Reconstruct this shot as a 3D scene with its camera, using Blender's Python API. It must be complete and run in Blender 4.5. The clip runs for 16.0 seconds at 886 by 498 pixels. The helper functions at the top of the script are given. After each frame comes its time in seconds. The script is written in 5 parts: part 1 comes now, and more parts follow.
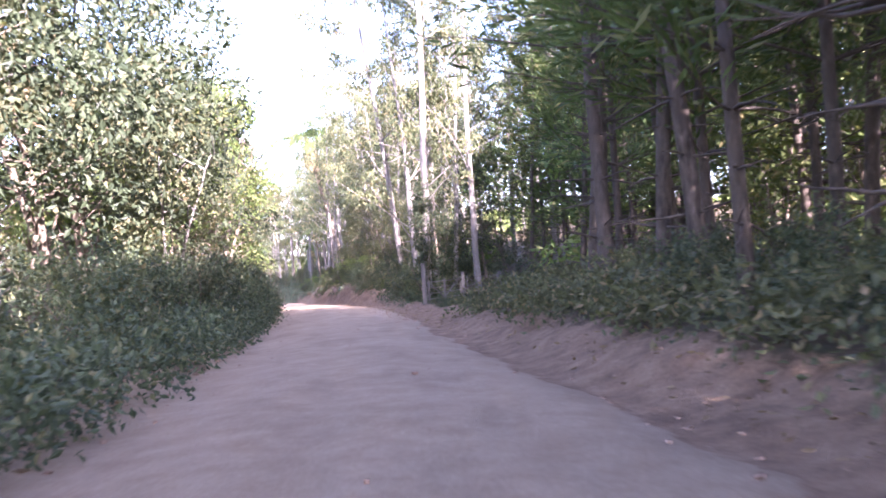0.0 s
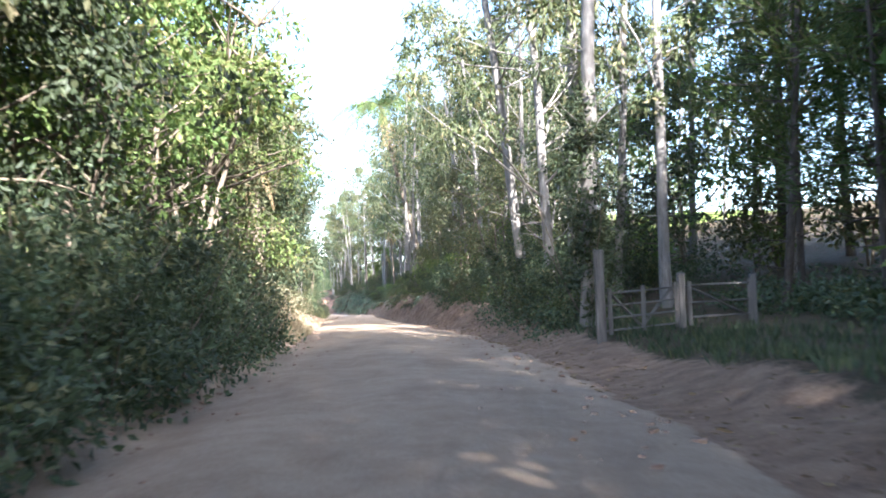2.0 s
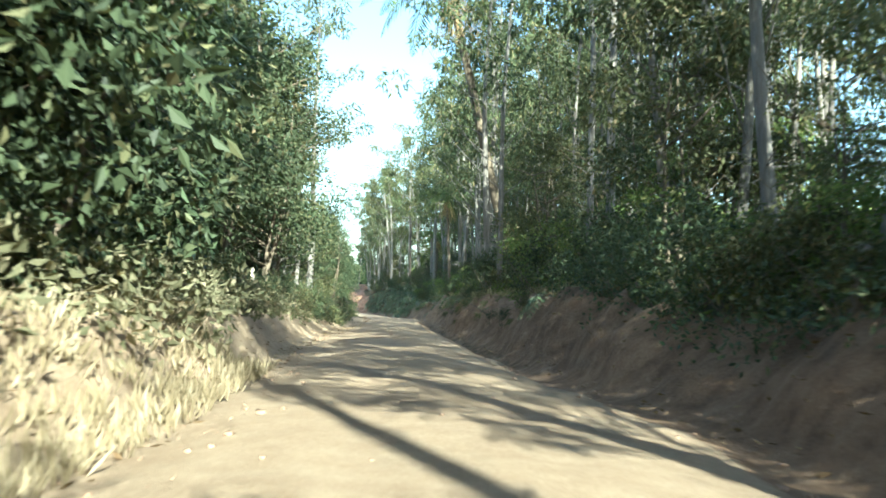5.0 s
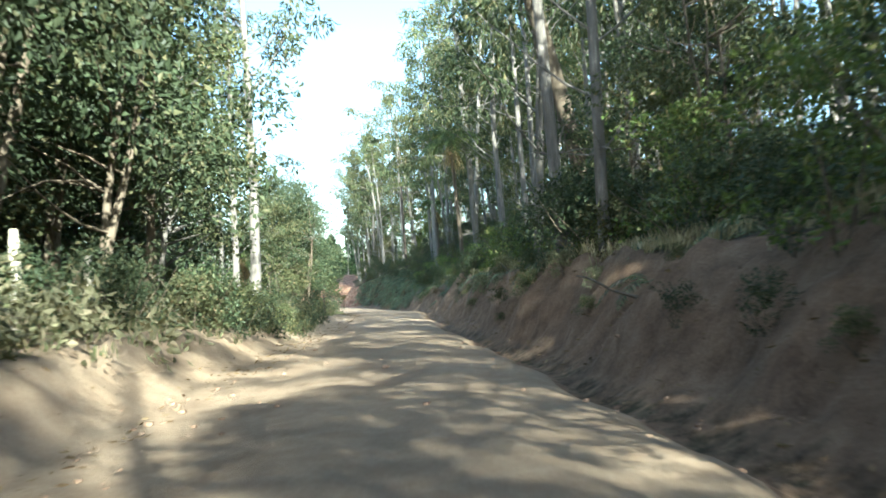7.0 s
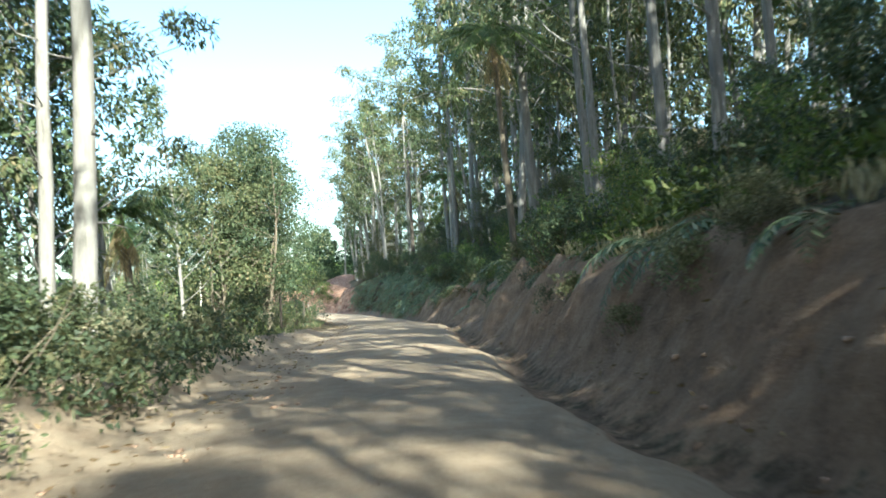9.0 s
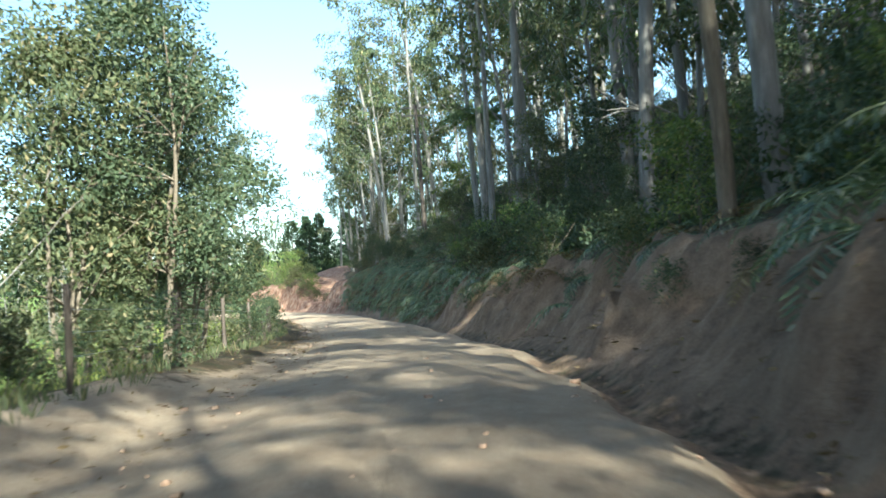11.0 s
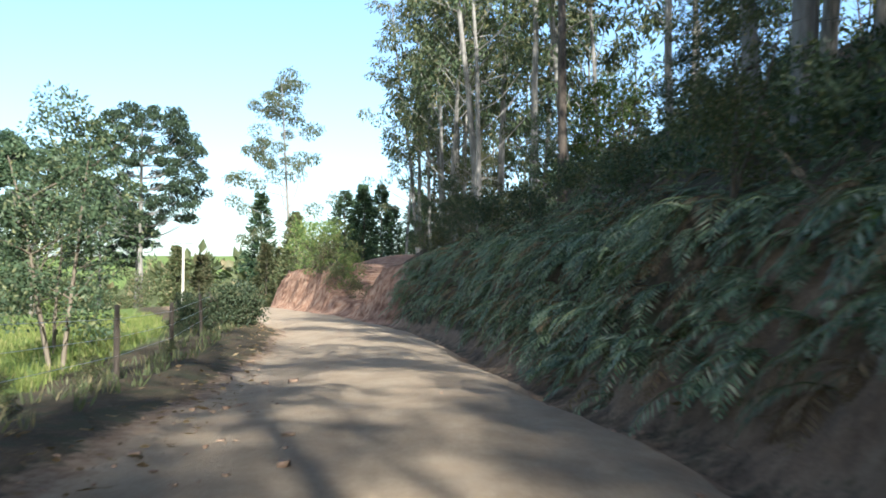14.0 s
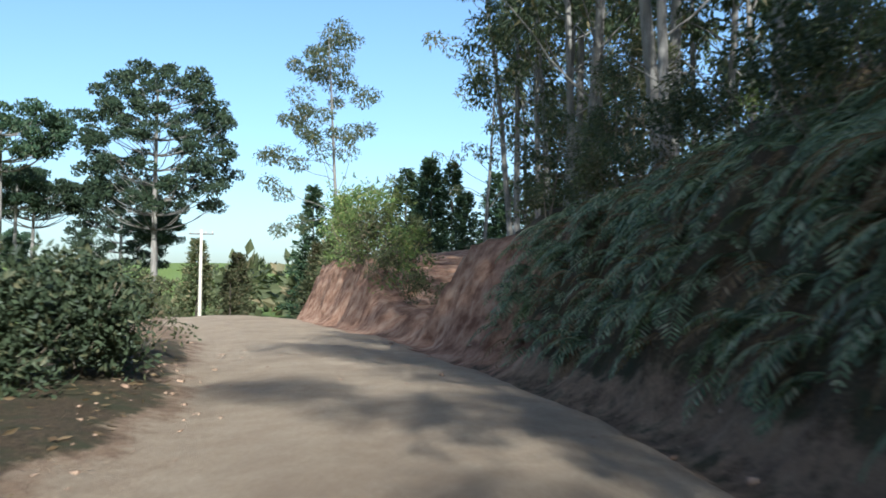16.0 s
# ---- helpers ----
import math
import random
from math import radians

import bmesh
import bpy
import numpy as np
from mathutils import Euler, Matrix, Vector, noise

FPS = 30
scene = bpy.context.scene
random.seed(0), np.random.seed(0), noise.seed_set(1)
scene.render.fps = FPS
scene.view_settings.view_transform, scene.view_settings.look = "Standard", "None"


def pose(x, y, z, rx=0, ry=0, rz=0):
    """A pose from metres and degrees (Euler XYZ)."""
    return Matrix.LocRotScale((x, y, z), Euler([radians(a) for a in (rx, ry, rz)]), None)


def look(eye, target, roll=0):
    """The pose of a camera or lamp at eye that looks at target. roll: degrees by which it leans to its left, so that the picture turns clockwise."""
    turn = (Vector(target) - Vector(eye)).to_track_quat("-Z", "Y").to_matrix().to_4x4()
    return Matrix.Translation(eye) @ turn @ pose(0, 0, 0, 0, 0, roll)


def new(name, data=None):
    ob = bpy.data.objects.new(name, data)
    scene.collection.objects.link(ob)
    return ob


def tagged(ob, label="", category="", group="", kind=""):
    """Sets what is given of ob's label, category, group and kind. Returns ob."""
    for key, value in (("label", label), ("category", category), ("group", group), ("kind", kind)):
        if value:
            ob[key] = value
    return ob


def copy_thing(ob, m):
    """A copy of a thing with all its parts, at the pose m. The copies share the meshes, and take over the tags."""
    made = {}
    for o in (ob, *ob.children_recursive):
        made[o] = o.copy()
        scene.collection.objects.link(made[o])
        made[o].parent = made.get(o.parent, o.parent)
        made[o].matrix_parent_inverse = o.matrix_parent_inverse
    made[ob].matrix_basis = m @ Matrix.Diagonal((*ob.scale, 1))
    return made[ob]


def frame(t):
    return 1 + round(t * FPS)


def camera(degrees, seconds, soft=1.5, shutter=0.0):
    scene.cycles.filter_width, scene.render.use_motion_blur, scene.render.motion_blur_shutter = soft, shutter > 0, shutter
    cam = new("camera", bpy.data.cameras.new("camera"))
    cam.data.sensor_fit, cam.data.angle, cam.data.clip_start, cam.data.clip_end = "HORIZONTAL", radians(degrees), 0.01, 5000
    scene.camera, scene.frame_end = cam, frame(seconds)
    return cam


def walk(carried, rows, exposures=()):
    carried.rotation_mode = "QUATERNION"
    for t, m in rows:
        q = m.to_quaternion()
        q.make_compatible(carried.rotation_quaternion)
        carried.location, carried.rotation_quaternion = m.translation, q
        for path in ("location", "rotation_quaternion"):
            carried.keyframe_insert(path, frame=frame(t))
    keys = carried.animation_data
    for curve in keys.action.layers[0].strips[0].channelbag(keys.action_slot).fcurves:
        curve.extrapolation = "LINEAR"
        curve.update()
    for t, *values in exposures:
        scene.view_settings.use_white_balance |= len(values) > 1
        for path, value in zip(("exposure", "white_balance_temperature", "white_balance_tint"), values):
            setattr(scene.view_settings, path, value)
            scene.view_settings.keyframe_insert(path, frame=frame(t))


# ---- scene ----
cam = camera(50.3, 16.0, soft=1.7, shutter=0.25)
PATH = [
    (0, (0.0, 0.0, 1.2), (0.004, 1.999, 1.252), -4.0),
    (0.5, (-0.406, 5.955, 1.134), (-0.461, 7.953, 1.19), -4.0),
    (1, (-1.06, 11.959, 1.087), (-1.168, 13.955, 1.147), -3.3),
    (1.5, (-1.765, 18.013, 1.044), (-1.904, 20.007, 1.113), -3.1),
    (2, (-2.52, 24.018, 1.004), (-2.682, 26.009, 1.092), -2.0),
    (2.5, (-3.328, 29.874, 0.913), (-3.518, 31.862, 1.01), -1.5),
    (3, (-4.279, 35.827, 0.935), (-4.494, 37.813, 1.038), -0.7),
    (3.5, (-5.283, 41.582, 0.906), (-5.523, 43.564, 1.01), 0.2),
    (4, (-6.338, 47.286, 0.879), (-6.592, 49.267, 0.987), 2.0),
    (4.5, (-7.392, 53.056, 0.845), (-7.649, 55.037, 0.948), 2.0),
    (5, (-8.443, 58.915, 0.795), (-8.696, 60.897, 0.885), 0.8),
    (5.5, (-9.486, 64.799, 0.728), (-9.732, 66.782, 0.802), -1.0),
    (6, (-10.515, 70.643, 0.642), (-10.755, 72.628, 0.703), -2.6),
    (6.5, (-11.526, 76.384, 0.535), (-11.763, 78.369, 0.591), -3.4),
    (7, (-12.526, 82.053, 0.417), (-12.763, 84.038, 0.476), -4.0),
    (7.5, (-13.618, 88.204, 0.316), (-13.855, 90.189, 0.372), -4.4),
    (8, (-14.724, 94.177, 0.212), (-14.963, 96.161, 0.282), -4.2),
    (8.5, (-15.701, 100.27, 0.139), (-15.951, 102.252, 0.216), -3.6),
    (9, (-16.831, 106.135, -0.002), (-17.075, 108.119, 0.065), -3.8),
    (9.5, (-17.942, 111.995, -0.139), (-18.184, 113.979, -0.077), -4.0),
    (10, (-19.013, 117.815, -0.263), (-19.256, 119.799, -0.204), -4.2),
    (10.5, (-20.047, 123.548, -0.363), (-20.293, 125.532, -0.306), -4.4),
    (11, (-21.045, 129.151, -0.43), (-21.297, 131.134, -0.373), -4.5),
    (11.5, (-22.009, 134.577, -0.453), (-22.269, 136.559, -0.394), -4.4),
    (12, (-22.956, 139.9, -0.451), (-23.241, 141.879, -0.384), -3.7),
    (12.5, (-24.042, 145.372, -0.599), (-24.334, 147.349, -0.521), -2.1),
    (13, (-25.286, 150.821, -0.684), (-25.608, 152.793, -0.607), -1.4),
    (13.5, (-26.582, 156.212, -0.875), (-26.942, 158.177, -0.792), -0.1),
    (14, (-27.957, 161.807, -1.002), (-28.362, 163.765, -0.928), 0.2),
    (14.5, (-29.456, 167.114, -1.127), (-29.895, 169.064, -1.047), 0.9),
    (15, (-31.052, 172.734, -1.24), (-31.522, 174.677, -1.162), 0.1),
    (15.5, (-32.851, 178.653, -1.334), (-33.348, 180.589, -1.25), -1.1),
    (16, (-34.7, 184.13, -1.433), (-35.237, 186.054, -1.34), 0.7),
]
EXPOSURES = [(0, 3.7, 5600, 45), (1.0, 3.3, 5450, 33), (2.0, 3.1, 5400, 15), (3.0, 2.6, 5350, -8), (4.0, 2.35, 5400, -14), (6.5, 2.45, 5450, -5), (9.0, 2.25, 5450, -6), (11.5, 2.1, 5400, -3), (13.0, 1.98, 5550, 11), (14.5, 1.42, 5450, 2), (15.5, 1.2, 5450, 7), (16.0, 0.94, 5200, 4)]
walk(cam, [(t, look(eye, target, roll)) for t, eye, target, roll in PATH], EXPOSURES)

# ---------------------------------------------------------------- world, sun, exposure
SUN_ELEV, SUN_AZ = radians(28), radians(-27)   # azimuth of the shadows, from +y to the left is negative x
to_sun = Vector((math.sin(-SUN_AZ) * math.cos(SUN_ELEV), -math.cos(SUN_AZ) * math.cos(SUN_ELEV), math.sin(SUN_ELEV)))
world = bpy.data.worlds.new("sky")
scene.world = world
world.use_nodes = True
wn = world.node_tree
sky = wn.nodes.new("ShaderNodeTexSky")
sky.sky_type, sky.sun_disc = "NISHITA", False
sky.sun_elevation = SUN_ELEV
sky.sun_rotation = math.atan2(to_sun.x, to_sun.y)
sky.air_density, sky.dust_density, sky.ozone_density = 1.0, 1.6, 1.0
wn.nodes["Background"].inputs["Strength"].default_value = 0.095
wn.links.new(sky.outputs[0], wn.nodes["Background"].inputs["Color"])
sun = new("sun", bpy.data.lights.new("sun", "SUN"))
sun.data.energy, sun.data.angle, sun.data.color = 5.0, radians(0.5), (1.0, 0.905, 0.765)
sun.matrix_world = look(to_sun * 60, (0, 0, 0))

# ---------------------------------------------------------------- materials


def nodes_of(name):
    m = bpy.data.materials.new(name)
    m.use_nodes = True
    return m, m.node_tree.nodes, m.node_tree.links, m.node_tree.nodes["Principled BSDF"]


def noise_node(n, l, scale, detail=4.0, rough=0.6, coords=None, stretch=None):
    t = n.new("ShaderNodeTexNoise")
    t.inputs["Scale"].default_value, t.inputs["Detail"].default_value, t.inputs["Roughness"].default_value = scale, detail, rough
    c = coords or n.new("ShaderNodeTexCoord").outputs["Object"]
    if stretch:
        mp = n.new("ShaderNodeMapping")
        mp.inputs["Scale"].default_value = stretch
        l.new(c, mp.inputs["Vector"])
        c = mp.outputs[0]
    l.new(c, t.inputs["Vector"])
    return t


def ramp(n, l, fac, stops):
    r = n.new("ShaderNodeValToRGB")
    e = r.color_ramp.elements
    while len(e) < len(stops):
        e.new(0.5)
    for k, (p, c) in enumerate(stops):
        e[k].position, e[k].color = p, (*c, 1)
    l.new(fac, r.inputs[0])
    return r.outputs[0]


def mix(n, l, fac, a, b, mode="MIX"):
    x = n.new("ShaderNodeMix")
    x.data_type, x.blend_type = "RGBA", mode
    for sock, v in ((x.inputs["Factor"], fac), (x.inputs["A"], a), (x.inputs["B"], b)):
        if isinstance(v, (int, float)):
            sock.default_value = v
        elif isinstance(v, tuple):
            sock.default_value = (*v, 1)
        else:
            l.new(v, sock)
    return x.outputs["Result"]


def bumped(n, l, p, height, strength, dist):
    b = n.new("ShaderNodeBump")
    b.inputs["Strength"].default_value, b.inputs["Distance"].default_value = strength, dist
    l.new(height, b.inputs["Height"])
    l.new(b.outputs[0], p.inputs["Normal"])


def ground_material():
    m, n, l, p = nodes_of("ground_earth")
    big, mid, fine = noise_node(n, l, 0.35, 5), noise_node(n, l, 2.2, 6), noise_node(n, l, 22, 6, 0.75)
    dirt = ramp(n, l, big.outputs[0], [(0.3, (0.345, 0.254, 0.16)), (0.55, (0.45, 0.342, 0.224)), (0.75, (0.52, 0.41, 0.284))])
    dirt = mix(n, l, 0.55, dirt, ramp(n, l, mid.outputs[0], [(0.3, (0.30, 0.205, 0.128)), (0.7, (0.54, 0.43, 0.30))]))
    dirt = mix(n, l, 0.35, dirt, ramp(n, l, fine.outputs[0], [(0.35, (0.24, 0.16, 0.098)), (0.65, (0.53, 0.402, 0.285))]))
    dirt = mix(n, l, ramp(n, l, noise_node(n, l, 0.9, 6, 0.7, stretch=(1.0, 0.35, 1.0)).outputs[0], [(0.5, (0, 0, 0)), (0.68, (0.55, 0.55, 0.55))]), dirt, (0.25, 0.175, 0.115))
    soil = ramp(n, l, mid.outputs[0], [(0.32, (0.13, 0.08, 0.05)), (0.5, (0.27, 0.175, 0.108)), (0.68, (0.40, 0.28, 0.18))])
    soil = mix(n, l, 0.4, soil, ramp(n, l, fine.outputs[0], [(0.35, (0.14, 0.085, 0.052)), (0.65, (0.42, 0.29, 0.185))]))
    litter = ramp(n, l, fine.outputs[0], [(0.35, (0.045, 0.032, 0.02)), (0.55, (0.12, 0.085, 0.05)), (0.72, (0.22, 0.16, 0.09))])
    litter = mix(n, l, ramp(n, l, mid.outputs[0], [(0.45, (0, 0, 0)), (0.62, (1, 1, 1))]), litter, (0.07, 0.066, 0.034))
    grass = ramp(n, l, mid.outputs[0], [(0.3, (0.075, 0.12, 0.022)), (0.55, (0.16, 0.21, 0.045)), (0.75, (0.26, 0.27, 0.09))])
    grass = mix(n, l, 0.4, grass, ramp(n, l, fine.outputs[0], [(0.35, (0.06, 0.09, 0.02)), (0.65, (0.24, 0.27, 0.08))]))
    kinds = [n.new("ShaderNodeAttribute") for _ in range(4)]
    for a, name in zip(kinds, ("bank_soil", "litter_and_shade", "meadow", "red_clay")):
        a.attribute_name = name
    edge = noise_node(n, l, 3.5, 5, 0.7)

    def broken(a):
        s = n.new("ShaderNodeMath")
        s.operation = "ADD"
        l.new(a.outputs["Fac"], s.inputs[0])
        sub = n.new("ShaderNodeMath")
        sub.operation, sub.inputs[1].default_value = "MULTIPLY_ADD", 1.1
        sub.inputs[2].default_value = -0.55
        l.new(edge.outputs[0], sub.inputs[0])
        l.new(sub.outputs[0], s.inputs[1])
        r = n.new("ShaderNodeMapRange")
        r.inputs["From Min"].default_value, r.inputs["From Max"].default_value = 0.38, 0.62
        l.new(s.outputs[0], r.inputs[0])
        return r.outputs[0]

    clay = ramp(n, l, mid.outputs[0], [(0.35, (0.17, 0.085, 0.05)), (0.52, (0.36, 0.205, 0.13)), (0.68, (0.50, 0.33, 0.22))])
    soil = mix(n, l, broken(kinds[3]), soil, clay)
    c = mix(n, l, broken(kinds[0]), dirt, soil)
    c = mix(n, l, broken(kinds[1]), c, litter)
    c = mix(n, l, broken(kinds[2]), c, grass)
    l.new(c, p.inputs["Base Color"])
    p.inputs["Roughness"].default_value = 0.95
    p.inputs["Specular IOR Level"].default_value = 0.15
    lumps = noise_node(n, l, 5.5, 8, 0.7)
    h = mix(n, l, 0.35, mix(n, l, 0.5, mid.outputs[0], lumps.outputs[0]), fine.outputs[0])
    bumped(n, l, p, h, 1.0, 0.14)
    return m


def leaf_material(name, a, b, c, translucent=0.35, rough=0.5, dry=0.0):
    """Foliage: colours a to b from leaf to leaf, c for the odd dry one."""
    m, n, l, p = nodes_of(name)
    g, o = n.new("ShaderNodeNewGeometry"), n.new("ShaderNodeObjectInfo")
    col = ramp(n, l, g.outputs["Random Per Island"], [(0.0, a), (0.8 - dry, b), (1.0, c)])
    hs = n.new("ShaderNodeHueSaturation")
    mr = n.new("ShaderNodeMapRange")
    mr.inputs["To Min"].default_value, mr.inputs["To Max"].default_value = 0.75, 1.25
    l.new(o.outputs["Random"], mr.inputs[0])
    l.new(mr.outputs[0], hs.inputs["Value"])
    mr2 = n.new("ShaderNodeMapRange")
    mr2.inputs["To Min"].default_value, mr2.inputs["To Max"].default_value = 0.485, 0.512
    l.new(o.outputs["Random"], mr2.inputs[0])
    l.new(mr2.outputs[0], hs.inputs["Hue"])
    l.new(col, hs.inputs["Color"])
    l.new(hs.outputs[0], p.inputs["Base Color"])
    p.inputs["Roughness"].default_value = rough + 0.08
    p.inputs["Specular IOR Level"].default_value = 0.22
    t = n.new("ShaderNodeBsdfTranslucent")
    tc = mix(n, l, 1.0, hs.outputs[0], (1.22, 1.22, 0.66), "MULTIPLY")
    l.new(tc, t.inputs["Color"])
    s = n.new("ShaderNodeMixShader")
    s.inputs[0].default_value = translucent
    l.new(p.outputs[0], s.inputs[1])
    l.new(t.outputs[0], s.inputs[2])
    l.new(s.outputs[0], n["Material Output"].inputs[0])
    return m


def bark_material(name, dark, mid, pale, stretch=(6, 6, 0.8), bump=0.6):
    m, n, l, p = nodes_of(name)
    streak, patch = noise_node(n, l, 1.6, 6, 0.7, stretch=stretch), noise_node(n, l, 0.9, 4)
    col = ramp(n, l, streak.outputs[0], [(0.3, dark), (0.5, mid), (0.72, pale)])
    col = mix(n, l, ramp(n, l, patch.outputs[0], [(0.42, (0, 0, 0)), (0.6, (0.7, 0.7, 0.7))]), col, mid)
    l.new(col, p.inputs["Base Color"])
    p.inputs["Roughness"].default_value = 0.9
    p.inputs["Specular IOR Level"].default_value = 0.2
    bumped(n, l, p, streak.outputs[0], bump, 0.03)
    return m


EARTH = ground_material()
EUC_LEAF = leaf_material("eucalyptus_leaf", (0.055, 0.075, 0.038), (0.12, 0.142, 0.074), (0.24, 0.20, 0.10))
DARK_LEAF = leaf_material("dark_glossy_leaf", (0.038, 0.054, 0.028), (0.086, 0.112, 0.058), (0.16, 0.15, 0.075), 0.3, 0.42)
LIGHT_LEAF = leaf_material("light_green_leaf", (0.08, 0.118, 0.034), (0.165, 0.21, 0.066), (0.29, 0.26, 0.11), 0.42)
OLIVE_LEAF = leaf_material("olive_leaf", (0.062, 0.072, 0.033), (0.128, 0.138, 0.066), (0.25, 0.195, 0.11), 0.38)
DUSTY_LEAF = leaf_material("dusty_roadside_leaf", (0.12, 0.12, 0.065), (0.22, 0.21, 0.125), (0.36, 0.31, 0.20), 0.3, 0.85)
NEEDLE = leaf_material("pine_needle", (0.04, 0.065, 0.02), (0.095, 0.13, 0.042), (0.18, 0.165, 0.07), 0.32)
CONIFER = leaf_material("dark_conifer_needle", (0.022, 0.042, 0.02), (0.05, 0.08, 0.036), (0.09, 0.105, 0.05), 0.15)
ARAUCARIA = leaf_material("araucaria_needle", (0.02, 0.038, 0.02), (0.042, 0.064, 0.032), (0.075, 0.09, 0.045), 0.06)
FERN = leaf_material("fern_leaf", (0.05, 0.075, 0.035), (0.20, 0.235, 0.13), (0.33, 0.31, 0.21), 0.3, 0.42)
DRY_FERN = leaf_material("dry_fern_leaf", (0.13, 0.085, 0.045), (0.24, 0.17, 0.09), (0.34, 0.26, 0.15), 0.3, 0.9)
PALM_LEAF = leaf_material("palm_leaf", (0.055, 0.085, 0.025), (0.12, 0.16, 0.05), (0.22, 0.21, 0.10), 0.3, 0.45)
DRY_PALM = leaf_material("dry_palm_leaf", (0.20, 0.14, 0.07), (0.32, 0.24, 0.13), (0.42, 0.33, 0.19), 0.3, 0.9)
GRASS = leaf_material("grass_blade", (0.10, 0.14, 0.03), (0.22, 0.24, 0.07), (0.36, 0.31, 0.14), 0.4, 0.7)
STRAW = leaf_material("dry_grass", (0.22, 0.18, 0.105), (0.38, 0.32, 0.205), (0.50, 0.43, 0.30), 0.3, 0.9)
BARK_EUC = bark_material("eucalyptus_bark", (0.09, 0.08, 0.068), (0.20, 0.18, 0.155), (0.36, 0.33, 0.29))
BARK_PALE = bark_material("pale_smooth_bark", (0.10, 0.088, 0.075), (0.20, 0.18, 0.155), (0.34, 0.315, 0.28), (3, 3, 0.6), 0.35)
BARK_DARK = bark_material("pine_bark", (0.035, 0.028, 0.022), (0.085, 0.067, 0.052), (0.16, 0.13, 0.105), (5, 5, 1.6), 0.9)
TWIG = bark_material("twig_bark", (0.07, 0.05, 0.035), (0.15, 0.12, 0.085), (0.27, 0.22, 0.16))
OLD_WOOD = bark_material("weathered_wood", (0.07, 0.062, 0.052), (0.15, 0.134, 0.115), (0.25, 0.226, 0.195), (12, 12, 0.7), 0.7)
PALE_POST = bark_material("pale_weathered_post", (0.30, 0.26, 0.20), (0.48, 0.43, 0.34), (0.60, 0.55, 0.46), (9, 9, 0.7), 0.6)
STONE = bark_material("clod_of_earth", (0.18, 0.11, 0.07), (0.32, 0.21, 0.14), (0.42, 0.31, 0.22), (2, 2, 2), 0.6)
WIRE, wn_, wl_, wp_ = nodes_of("galvanised_wire")
wp_.inputs["Base Color"].default_value, wp_.inputs["Metallic"].default_value, wp_.inputs["Roughness"].default_value = (0.35, 0.35, 0.34, 1), 0.9, 0.5

# ---------------------------------------------------------------- mesh helpers


def mesh_of(name, verts, faces, material, smooth=False):
    me = bpy.data.meshes.new(name)
    me.from_pydata(np.asarray(verts, float).tolist(), [], faces if isinstance(faces, list) else faces.tolist())
    me.materials.append(material)
    if smooth:
        me.polygons.foreach_set("use_smooth", np.ones(len(me.polygons), bool))
    me.update()
    return me


def part(name, me, parent, label=""):
    ob = new(name, me)
    ob.parent = parent
    return tagged(ob, label) if label else ob


